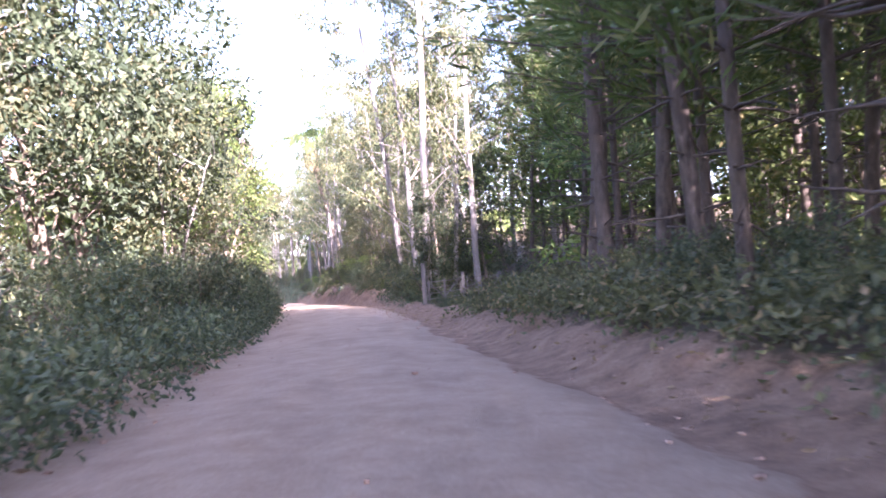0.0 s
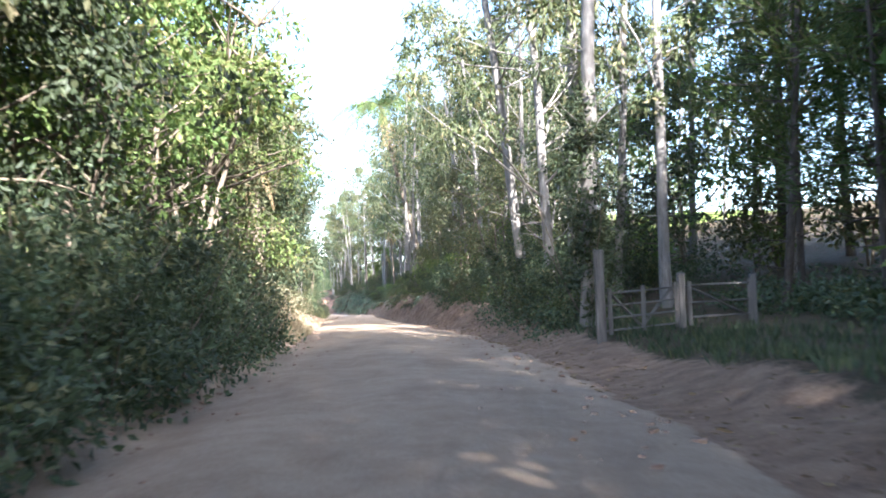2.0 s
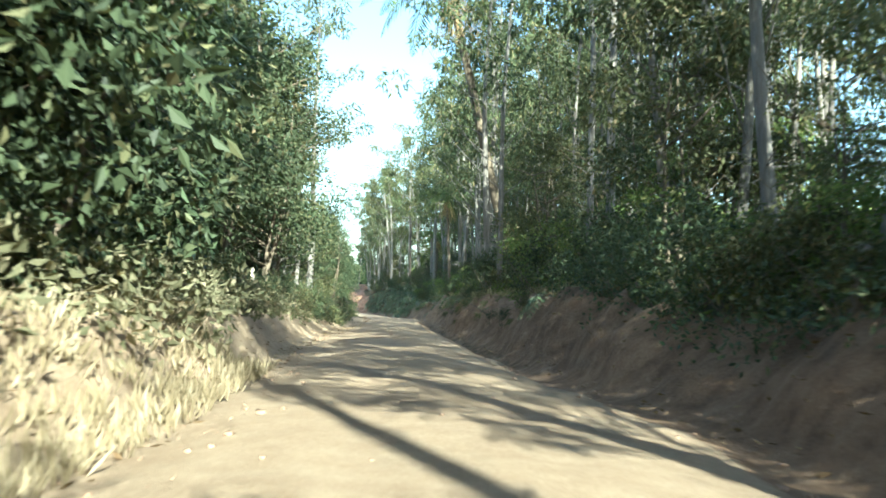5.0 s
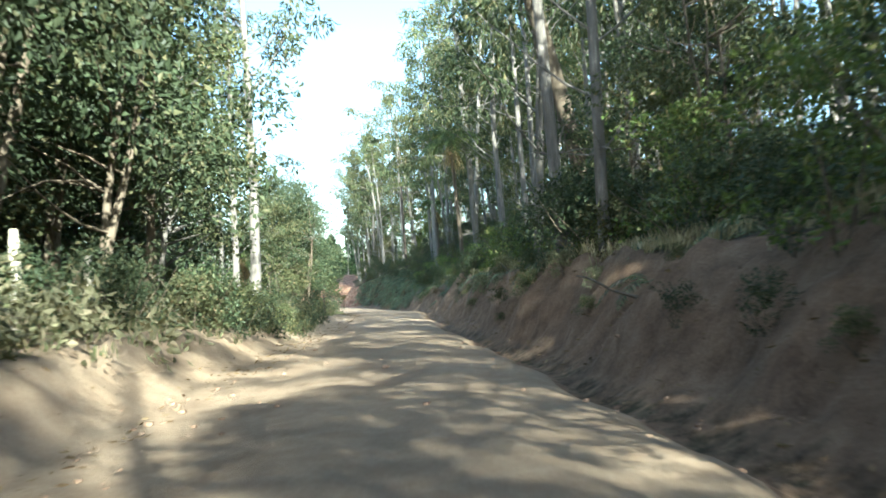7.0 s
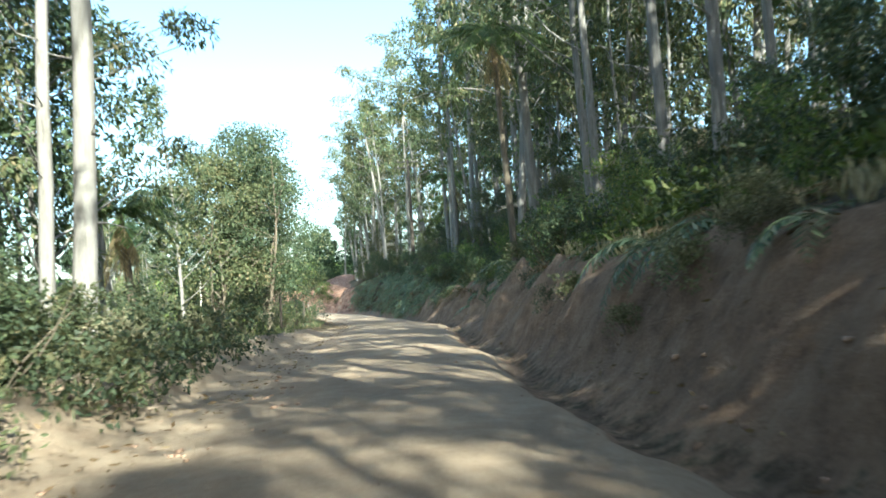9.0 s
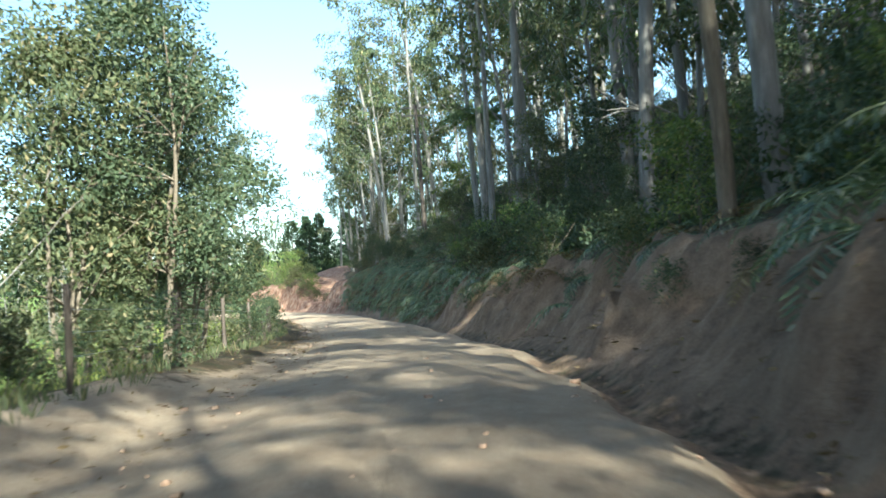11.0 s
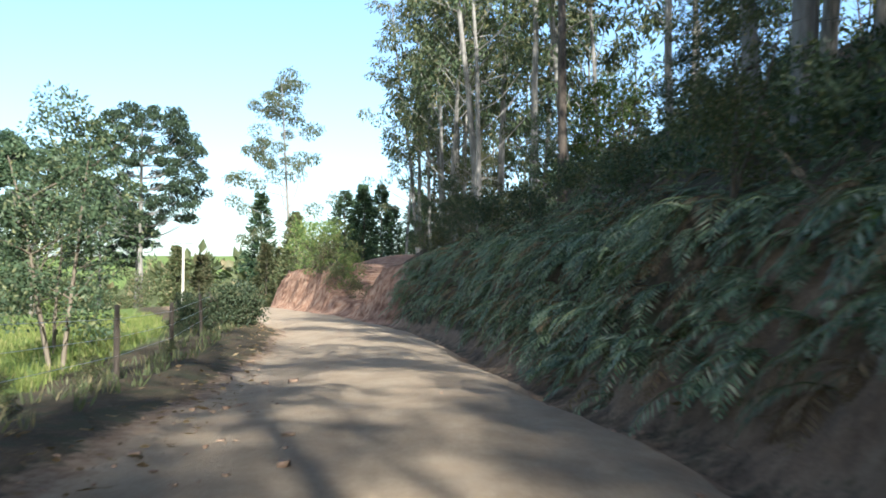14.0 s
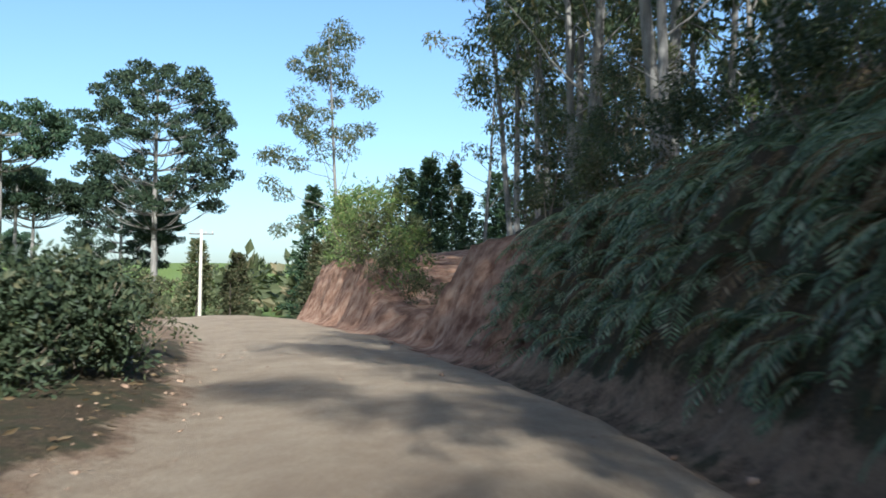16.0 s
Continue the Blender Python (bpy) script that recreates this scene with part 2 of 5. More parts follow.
class Build:
    """Collects vertices and quads (a triangle repeats no vertex)."""

    def __init__(self):
        self.v, self.f, self.n = [], [], 0

    def add(self, v, f):
        v = np.asarray(v, float)
        self.v.append(v)
        self.f += (np.asarray(f, int) + self.n).tolist()
        self.n += len(v)
        return self

    def tube(self, pts, radii, sides=7, cap=True):
        pts, radii = np.asarray(pts, float), np.asarray(radii, float)
        k = len(pts)
        way = np.gradient(pts, axis=0)
        way /= np.linalg.norm(way, axis=1)[:, None] + 1e-9
        ref = np.where(np.abs(way[:, 2:3]) > 0.9, [[1.0, 0, 0]], [[0, 0, 1.0]])
        a = np.cross(way, ref)
        a /= np.linalg.norm(a, axis=1)[:, None] + 1e-9
        b = np.cross(way, a)
        ang = np.linspace(0, 2 * np.pi, sides, endpoint=False)
        ring = pts[:, None] + radii[:, None, None] * (np.cos(ang)[None, :, None] * a[:, None] + np.sin(ang)[None, :, None] * b[:, None])
        i, j = np.meshgrid(np.arange(k - 1), np.arange(sides), indexing="ij")
        jn = (j + 1) % sides
        f = np.stack([i * sides + j, i * sides + jn, (i + 1) * sides + jn, (i + 1) * sides + j], -1).reshape(-1, 4)
        self.add(ring.reshape(-1, 3), f)
        if cap:
            self.f.append([self.n - sides + q for q in range(sides)])
        return self

    def leaves(self, base, way, length, width, rng, fold=0.25, facing=None):
        """One folded rhombus a leaf, from base along way; its upper side looks to facing, roughly."""
        base, way = np.asarray(base, float), np.asarray(way, float)
        n = len(base)
        way = way / (np.linalg.norm(way, axis=1)[:, None] + 1e-9)
        spread = rng.normal(size=(n, 3))
        side = np.cross(way, spread if facing is None else facing + 0.45 * spread)
        side /= np.linalg.norm(side, axis=1)[:, None] + 1e-9
        up = np.cross(side, way)
        length = (np.ones(n) * length * rng.uniform(0.65, 1.3, n))[:, None]
        width = (np.ones(n) * width * rng.uniform(0.7, 1.25, n))[:, None]
        mid = base + way * length * 0.45 - up * width * fold
        v = np.stack([base, mid + side * width * 0.5, base + way * length, mid - side * width * 0.5], 1).reshape(-1, 3)
        self.add(v, np.arange(4 * n).reshape(-1, 4))
        return self

    def lobe(self, c, r, n, size, rng, flat=0.75, droop=0.3, wide=0.52):
        """A leafy lump: leaves over the upper and outer shell of a flattened ball, dark gaps beneath."""
        u = rng.normal(size=(n, 3)) + (0, 0, 0.35)
        u /= np.linalg.norm(u, axis=1)[:, None]
        pts = np.asarray(c) + u * r * (1, 1, flat) * rng.uniform(0.62, 1.12, (n, 1)) ** 0.8
        way = rng.normal(size=(n, 3)) * 0.6 + u * 0.5 + (0, 0, -droop)
        return self.leaves(pts, way, size, size * wide, rng, facing=u + (0, 0, 0.5))

    def mesh(self, name, material, smooth=False):
        return mesh_of(name, np.concatenate(self.v), self.f, material, smooth)


def bend(rng, start, way, length, steps, wander, lift=0.0):
    """A wandering line of points."""
    p, w, out = np.array(start, float), np.array(way, float), []
    w /= np.linalg.norm(w)
    for _ in range(steps + 1):
        out.append(p.copy())
        w = w + rng.normal(size=3) * wander + (0, 0, lift)
        w /= np.linalg.norm(w)
        p = p + w * length / steps
    return np.array(out)


# ---------------------------------------------------------------- road and terrain
ROAD = [(2.0, -40.0, 0.52), (1.0, -20.0, 0.28), (0.2, 0.0, 0.04), (-0.85, 12.0, -0.07), (-2.3, 24.0, -0.16), (-4.1, 36.0, -0.23), (-6.2, 48.0, -0.29),
        (-8.3, 60.0, -0.38), (-10.3, 72.0, -0.54), (-12.3, 84.0, -0.77), (-14.5, 96.0, -0.97), (-16.8, 108.0, -1.21), (-19.0, 120.0, -1.46), (-21.2, 132.0, -1.6),
        (-23.3, 144.0, -1.72), (-26.1, 156.0, -2.03), (-29.1, 168.0, -2.3), (-32.6, 180.0, -2.52), (-36.6, 192.0, -2.61), (-42.3, 203.0, -2.58), (-49.6, 214.0, -2.5),
        (-56.6, 226.0, -2.65), (-62.0, 238.0, -3.3), (-67.2, 250.0, -4.1), (-72.5, 262.0, -5.2), (-80.0, 276.0, -6.8), (-95.0, 300.0, -9.3)]
SPUR = [(-41.9, 206.0, -2.4), (-42.6, 211.0, -2.0), (-43.7, 216.0, -1.3), (-44.7, 220.0, -0.5), (-45.8, 225.0, 0.1), (-47.4, 231.0, 0.5), (-49.2, 241.0, 1.1), (-50.5, 256.0, 2.0), (-50.5, 275.0, 2.6)]


def spline(points, step=0.5):
    p = np.array(points, float)
    out = []
    q = np.vstack([2 * p[0] - p[1], p, 2 * p[-1] - p[-2]])
    for a, b, c, d in zip(q[:-3], q[1:-2], q[2:-1], q[3:]):
        u = np.linspace(0, 1, max(2, int(np.linalg.norm(c - b) / step)), endpoint=False)[:, None]
        out.append(0.5 * (2 * b + (c - a) * u + (2 * a - 5 * b + 4 * c - d) * u**2 + (3 * b - a - 3 * c + d) * u**3))
    out.append(p[-1:])
    return np.concatenate(out)


class Line:
    def __init__(self, points, zero=(0.0, 0.0)):
        self.p = spline(points)
        self.t = np.gradient(self.p[:, :2], axis=0)
        self.t /= np.linalg.norm(self.t, axis=1)[:, None]
        self.s = np.r_[0, np.cumsum(np.linalg.norm(np.diff(self.p[:, :2], axis=0), axis=1))]
        self.s -= self.s[np.argmin(((self.p[:, :2] - zero) ** 2).sum(1))]

    def near(self, xy):
        """Along, across (right is positive) and height for many places."""
        xy = np.asarray(xy, float).reshape(-1, 2)
        s, d, z = np.empty(len(xy)), np.empty(len(xy)), np.empty(len(xy))
        coarse = np.arange(0, len(self.p), 8)
        for a in range(0, len(xy), 4000):
            q = xy[a : a + 4000]
            k = coarse[((q[:, None] - self.p[None, coarse, :2]) ** 2).sum(2).argmin(1)]
            idx = np.clip(k[:, None] + np.arange(-8, 9)[None], 0, len(self.p) - 1)
            best = ((q[:, None] - self.p[idx][:, :, :2]) ** 2).sum(2).argmin(1)
            i = idx[np.arange(len(q)), best]
            off, t = q - self.p[i, :2], self.t[i]
            along = np.clip((off * t).sum(1), -0.5, 0.5)
            s[a : a + 4000] = self.s[i] + along
            sign = np.sign(off[:, 0] * t[:, 1] - off[:, 1] * t[:, 0])
            d[a : a + 4000] = sign * np.sqrt(np.maximum((off**2).sum(1) - along**2, 0))
            z[a : a + 4000] = self.p[i, 2]
        return s, d, z

    def at(self, s, d):
        i = np.searchsorted(self.s, s).clip(1, len(self.s) - 1)
        u = (s - self.s[i - 1]) / (self.s[i] - self.s[i - 1])
        p = self.p[i - 1] * (1 - u) + self.p[i] * u
        t = self.t[i]
        return p[0] + t[1] * d, p[1] - t[0] * d


main, spur = Line(ROAD), Line(SPUR)
KNOTS = np.array([-40, 0, 25, 38, 50, 60, 75, 86, 100, 120, 140, 160, 175, 190, 203, 214, 226, 262, 300.0])
R_FOOT = [2.7, 2.7, 2.7, 3.4, 3.8, 3.6, 2.9, 2.4, 2.4, 2.3, 2.3, 2.6, 2.6, 2.3, 2.6, 2.8, 3.0, 3.0, 3.0]
R_TALL = [0.5, 0.5, 0.45, 0.25, 0.3, 0.8, 1.2, 1.6, 1.7, 2.0, 1.75, 1.65, 2.4, 2.8, 2.8, 2.3, 2.5, 3.2, 2.0]
R_WIDE = [1.6, 1.6, 1.6, 1.6, 1.6, 1.6, 1.7, 1.6, 1.7, 1.7, 1.8, 1.8, 1.7, 1.5, 1.5, 1.5, 1.5, 1.5, 2.0]
R_RISE = [0.05, 0.05, 0.04, 0.02, 0.05, 0.12, 0.2, 0.28, 0.3, 0.28, 0.27, 0.29, 0.46, 0.66, 0.6, 0.25, 0.1, 0.1, 0.05]
L_FOOT = [2.8, 2.8, 2.75, 2.4, 2.2, 2.5, 3.0, 3.7, 3.7, 3.5, 3.0, 2.5, 2.5, 2.8, 2.7, 2.5, 3.0, 3.0, 3.0]
L_TALL = [0.25, 0.25, 0.3, 0.4, 0.8, 1.3, 1.15, 1.05, 0.95, 0.6, 0.35, 0.15, 0.1, 0.2, 0.25, 0.15, 0.1, 0.1, 0.1]
L_RISE = [0.0, 0.0, 0.0, 0.0, 0.02, 0.03, 0.02, 0.0, -0.02, -0.05, -0.10, -0.16, -0.18, -0.10, -0.07, -0.06, -0.06, -0.06, -0.06]

# how much nearer to the road's middle the planting stands where the road is narrow
IN_R = [0.6, 0.6, 0.6, 0.8, 0.4, 0.1, 0.6, 1.0, 1.0, 1.0, 1.2, 0.9, 0.7, 0.7, 0.2, 0.0, 0.0, 0.0, 0.0]
IN_L = [0.1, 0.1, 0.15, 0.6, 1.0, 0.9, 0.6, 0.0, 0.1, 0.7, 0.7, 1.0, 0.9, 0.2, 0.1, 0.3, 0.0, 0.0, 0.0]


def inward(s, d):
    return float(np.interp(s, KNOTS, IN_R if d > 0 else IN_L)) * (1 - min(1.0, max(0.0, (abs(d) - 8) / 6)))


def beside_road(s, d):
    """The place at s along the road and d from its middle, drawn in where the road is narrow."""
    return main.at(s, d - math.copysign(inward(s, d), d))


def smooth_step(a, b, x):
    u = np.clip((x - a) / (b - a), 0, 1)
    return u * u * (3 - 2 * u)


def waves(x, y, scale, seed):
    """Smooth lattice noise in two octaves, about -1 to 1."""
    table = np.random.default_rng(seed).uniform(-1, 1, (256, 256))
    x, y, out = np.asarray(x, float), np.asarray(y, float), 0
    for f, w in ((1.0, 0.75), (2.17, 0.4)):
        u, v = x / scale * f + 37.3 * seed, y / scale * f + 11.9 * seed
        i, j = np.floor(u).astype(int), np.floor(v).astype(int)
        p, q = u - i, v - j
        p, q = p * p * (3 - 2 * p), q * q * (3 - 2 * q)
        g = lambda a, b: table[a & 255, b & 255]  # noqa: E731
        out = out + w * ((g(i, j) * (1 - p) + g(i + 1, j) * p) * (1 - q) + (g(i, j + 1) * (1 - p) + g(i + 1, j + 1) * p) * q)
    return out


def terrain(x, y):
    """Height and the three cover values for many places."""
    x, y = np.asarray(x, float), np.asarray(y, float)
    xy = np.stack([x, y], -1)
    s, d, z = main.near(xy)
    k = lambda v: np.interp(s, KNOTS, v)  # noqa: E731
    wob = 0.35 * waves(x, y, 3.1, 3) + 0.18 * waves(x, y, 1.1, 4)
    right, left = np.maximum(d, 0), np.maximum(-d, 0)
    rf, lf = k(R_FOOT) + 0.8 * wob, k(L_FOOT) + 0.8 * wob
    rise = np.clip((right - rf) / k(R_WIDE), 0, 1)
    rise_soft = smooth_step(0, 1, rise) * 0.6 + rise * 0.4
    beyond = np.maximum(right - rf - k(R_WIDE), 0)
    up = k(R_TALL) * rise_soft * (1 + 0.15 * wob) + k(R_RISE) * 22 * np.tanh(beyond / 22)
    lrise = smooth_step(0, 1.3, left - lf)
    lbeyond = np.maximum(left - lf - 1.3, 0)
    lup = k(L_TALL) * lrise * (1 + 0.4 * wob) + k(L_RISE) * 60 * np.tanh(lbeyond / 60)
    crown = -0.12 * smooth_step(0.7, 2.5, np.abs(d + 0.3))
    ruts = -0.035 * (np.exp(-(((d - 0.85) / 0.28) ** 2)) + np.exp(-(((d + 0.75) / 0.28) ** 2)))
    ditch = -(0.10 + 0.14 * smooth_step(70, 84, s) * (1 - smooth_step(205, 212, s))) * np.exp(-(((right - rf + 0.4) / 0.36) ** 2)) * (d > 0)
    h = z + crown + ruts + ditch + np.where(d > 0, up, lup)
    h = h + (0.02 * waves(x, y, 1.6, 5) + 0.012 * waves(x, y, 0.7, 6)) + np.where(np.abs(d) > 4, 0.10 * waves(x, y, 2.3, 7), 0)
    # lumps and washed gullies on the cut
    cut = smooth_step(0.05, 0.3, rise) * (1 - smooth_step(0.8, 1.0, rise)) * np.minimum(k(R_TALL), 1.5)
    h = h + cut * (0.36 * waves(s, right * 0.5, 2.4, 8) + 0.26 * waves(s + 0.8 * right, right * 0.6, 0.9, 9) + 0.13 * np.abs(waves(x, y, 0.45, 15)))
    # the spur road up to the right of the fork
    s2, d2, z2 = spur.near(xy)
    on = (1 - smooth_step(1.5, 2.7, np.abs(d2))) * smooth_step(0, 3, s2 - spur.s[0]) * smooth_step(2.4, 3.6, d) * (s2 < spur.s[-1] - 1)
    h = h * (1 - on) + (z2 + 0.03 * waves(x, y, 1.3, 5)) * on
    torn = smooth_step(204, 209, s) * (1 - smooth_step(236, 244, s)) * smooth_step(2.6, 3.4, d) * (1 - smooth_step(6.5, 8.5, d))
    h = h + torn * (0.34 * waves(x, y, 1.7, 13) + 0.2 * waves(x, y, 0.8, 14)) * (1 - 0.4 * on)
    far = np.hypot(x + 30, y - 120)
    h = h + smooth_step(260, 900, far) * (10 + 12 * waves(x, y, 700, 11)) + smooth_step(900, 2600, far) * 38 * (1 + waves(x, y, 1700, 12))
    soil = np.where(d > 0, smooth_step(-0.9, -0.4, right - rf), (0.3 + 0.35 * smooth_step(150, 165, s)) * smooth_step(-0.3, 0.5, left - lf))
    litter = np.where(d > 0, smooth_step(0.75, 1.3, (right - rf) / k(R_WIDE)), smooth_step(0.3 + 1.2 * smooth_step(45, 60, s), 1.6 + 1.2 * smooth_step(45, 60, s), left - lf))
    litter = np.maximum(litter, smooth_step(170, 180, s) * (1 - smooth_step(202, 209, s)) * smooth_step(0.0, 0.5, right - rf))
    # litter colour on the far left verge stands in for the shade there
    litter = np.maximum(litter, smooth_step(138, 152, s) * (1 - smooth_step(206, 214, s)) * smooth_step(0.1, 0.9, left - lf))
    low = np.where(d > 0, smooth_step(0.2, 1.0, (right - rf) / k(R_WIDE)) * (1 - smooth_step(0.5, 1.1, k(R_TALL))), 0)
    litter = np.maximum(litter, low * 0.8) * (1 - on)
    # weak litter along the ditch, also painting in shade at the bank's foot
    litter = np.maximum(litter, 0.52 * smooth_step(74, 86, s) * (1 - smooth_step(205, 212, s)) * np.exp(-(((right - rf + 0.25) / 0.5) ** 2)) * (d > 0))
    meadow = np.where(d < 0, smooth_step(118, 140, s) * smooth_step(5.5, 8.0, left), 0)
    meadow = np.maximum(meadow, np.maximum(smooth_step(230, 330, far), smooth_step(34, 52, np.abs(d)))) * (1 - on)
    clay = smooth_step(201, 207, s) * (d > 0)
    return h, np.maximum(soil, on), litter, meadow, clay, d, s


def ground_at(x, y):
    return float(terrain(np.array([x]), np.array([y]))[0][0])


def lay_ground():
    fine = np.r_[np.arange(-9, -4.5, 0.3), np.arange(-4.5, 5.39, 0.18), np.arange(5.4, 9.01, 0.3)]
    out = [9.0]
    while out[-1] < 2600:
        out.append(out[-1] + max(0.6, 0.2 * (out[-1] - 7)))
    v = np.r_[-np.array(out[1:][::-1]), fine, np.array(out[1:])]
    u = [-60.0]
    while u[-1] < 262:
        u.append(u[-1] + (0.28 if -8 < u[-1] < 216 else 0.5 if u[-1] < 240 else 1.2))
    while u[-1] < 2800:
        u.append(u[-1] * 1.07)
    u = np.r_[-1800, -700, -250, -120, np.array(u)]
    axis = Line([p for p in ROAD if p[1] < 193] + [(-41.0, 206.0, 0), (-46.0, 222.0, 0), (-51.0, 238.0, 0), (-62, 275, 0)])
    a, b = axis.p[0], axis.p[-1]
    way_a, way_b = axis.t[0], axis.t[-1]
    px, py, tx, ty = (np.interp(u, axis.s, c) for c in (axis.p[:, 0], axis.p[:, 1], axis.t[:, 0], axis.t[:, 1]))
    lo, hi = u < axis.s[0], u > axis.s[-1]
    px, py = np.where(lo, a[0] + way_a[0] * (u - axis.s[0]), px), np.where(lo, a[1] + way_a[1] * (u - axis.s[0]), py)
    px, py = np.where(hi, b[0] + way_b[0] * (u - axis.s[-1]), px), np.where(hi, b[1] + way_b[1] * (u - axis.s[-1]), py)
    w = smooth_step(25, 160, np.abs(v))[None]
    sx, sy = -0.19, 0.98
    n = np.hypot(tx, ty)
    x1, y1 = px[:, None] + (ty / n)[:, None] * v[None], py[:, None] - (tx / n)[:, None] * v[None]
    x2, y2 = (sx * u)[:, None] + sy * v[None], (sy * u)[:, None] - sx * v[None]
    x, y = x1 * (1 - w) + x2 * w, y1 * (1 - w) + y2 * w
    h, soil, litter, meadow, clay, d, s = (c.reshape(x.shape) for c in terrain(x.ravel(), y.ravel()))
    verts = np.stack([x, y, h], -1).reshape(-1, 3)
    i, j = np.meshgrid(np.arange(len(u) - 1), np.arange(len(v) - 1), indexing="ij")
    c = len(v)
    quads = np.stack([i * c + j, i * c + j + 1, (i + 1) * c + j + 1, (i + 1) * c + j], -1).reshape(-1, 4)
    dm, sm = d.ravel()[quads].mean(1), s.ravel()[quads].mean(1)
    road = (np.abs(dm) < 2.4) & (sm < 330) & (sm > -59)
    bank = ~road & (dm > 0) & (dm < 6.5) & (sm > 52) & (sm < 215)
    for name, pick, label in (("road", road, "unpaved beige dirt road with wheel ruts"), ("bank", bank, "bare reddish earth cut bank beside the road"),
                              ("ground", ~road & ~bank, "forest floor with leaf litter and a green meadow")):
        q = quads[pick]
        used, back = np.unique(q, return_inverse=True)
        me = mesh_of(name, verts[used], back.reshape(-1, 4), EARTH, True)
        for key, val in (("bank_soil", soil), ("litter_and_shade", litter), ("meadow", meadow), ("red_clay", clay)):
            me.attributes.new(key, "FLOAT", "POINT").data.foreach_set("value", val.ravel()[used])
        tagged(new(name, me), label, name, kind="structure")


lay_ground()

# ---------------------------------------------------------------- plants


def thing(name, label, category, group=""):
    e = new(name)
    e.empty_display_size = 0.3
    return tagged(e, label, category, group)


def eucalyptus(seed, height=24, girth=0.2, bark=None, leaf=None, bare=0.5, label="", limbs=15, clump=34, size=0.4, spread=1.05, puff=1.12):
    rng = np.random.default_rng(seed)
    tree = thing("eucalyptus_tree", label or "tall eucalyptus with a bare peeling trunk", "tree", "roadside eucalyptus trees")
    wood, crown = Build(), Build()
    stem = bend(rng, (0, 0, -0.4), (rng.normal() * 0.03, rng.normal() * 0.03, 1), height, 14, 0.022, 0.02)
    along = np.linspace(0, 1, 15)
    wood.tube(stem, girth * (1 - along) ** 0.75 + 0.025 + 0.25 * girth * np.exp(-along * 40), 9)
    for k in range(limbs):
        f = min(bare + (1 - bare) * (k + rng.uniform(0, 1)) / limbs, 0.995)
        i = min(int(f * 14), 13)
        p = stem[i] + (stem[i + 1] - stem[i]) * (f * 14 - i)
        a = rng.uniform(0, 6.28)
        long = spread * ((1.08 - f) * height * 0.26 + rng.uniform(0.6, 1.3))
        limb = bend(rng, p, (np.cos(a), np.sin(a), rng.uniform(0.4, 1.1)), long, 6, 0.14, 0.02)
        wood.tube(limb, np.linspace(girth * 0.3 * (1.15 - f), 0.012, 7), 5, False)
        for q in (4, 6):
            c = limb[q] + rng.normal(size=3) * (0.3, 0.3, 0.2)
            crown.lobe(c, puff * rng.uniform(0.5, 0.9), int(1.9 * clump), size, rng, 0.7, 0.9, 0.34)
    for _ in range(6):
        i = rng.integers(2, max(3, int(bare * 14)))
        a = rng.uniform(0, 6.28)
        limb = bend(rng, stem[i], (np.cos(a), np.sin(a), 0.3), rng.uniform(0.6, 1.8), 4, 0.2)
        wood.tube(limb, np.linspace(0.03, 0.008, 5), 4, False)
    part("trunk", wood.mesh("trunk", bark or BARK_EUC, True), tree)
    part("crown", crown.mesh("crown", leaf or EUC_LEAF), tree)
    return tree


def pine(seed, height=20, girth=0.19, label="", bare=0.3, clump=17, size=0.5, levels=17):
    rng = np.random.default_rng(seed)
    tree = thing("pine_tree", label or "tall plantation pine with a dark straight trunk", "tree", "plantation pines")
    wood, crown = Build(), Build()
    stem = bend(rng, (0, 0, -0.4), (rng.normal() * 0.035, rng.normal() * 0.035, 1), height, 12, 0.018, 0.02)
    along = np.linspace(0, 1, 13)
    wood.tube(stem, girth * (1 - along) ** 0.7 + 0.02 + 0.25 * girth * np.exp(-along * 40), 9)
    for k in range(levels):
        f = 0.1 + 0.88 * k / levels
        i = min(int(f * 12), 11)
        for _ in range(4):
            p = stem[i] + (stem[i + 1] - stem[i]) * (f * 12 - i)
            a = rng.uniform(0, 6.28)
            live = f > bare + rng.uniform(-0.12, 0.08)
            long = ((1.12 - f) * height * 0.19 + 0.65) * rng.uniform(0.6, 1.2) if live else rng.uniform(0.4, 1.8)
            limb = bend(rng, p, (np.cos(a), np.sin(a), 0.15), long, 5, 0.12, 0.05 if live else -0.03)
            wood.tube(limb, np.linspace(0.035, 0.008, 6), 4, False)
            if live:
                for q in range(2, 6):
                    pts = limb[q] + rng.normal(size=(clump, 3)) * (0.26, 0.26, 0.2)
                    out = pts - limb[q] + (0, 0, 0.08)
                    crown.leaves(pts, out + (limb[5] - limb[0]) * 0.15 + rng.normal(size=(clump, 3)) * 0.12, size, size * 0.15, rng, 0.1, out * 2 + (0, 0, 0.6))
    part("trunk", wood.mesh("trunk", BARK_DARK, True), tree)
    part("crown", crown.mesh("crown", NEEDLE), tree)
    return tree


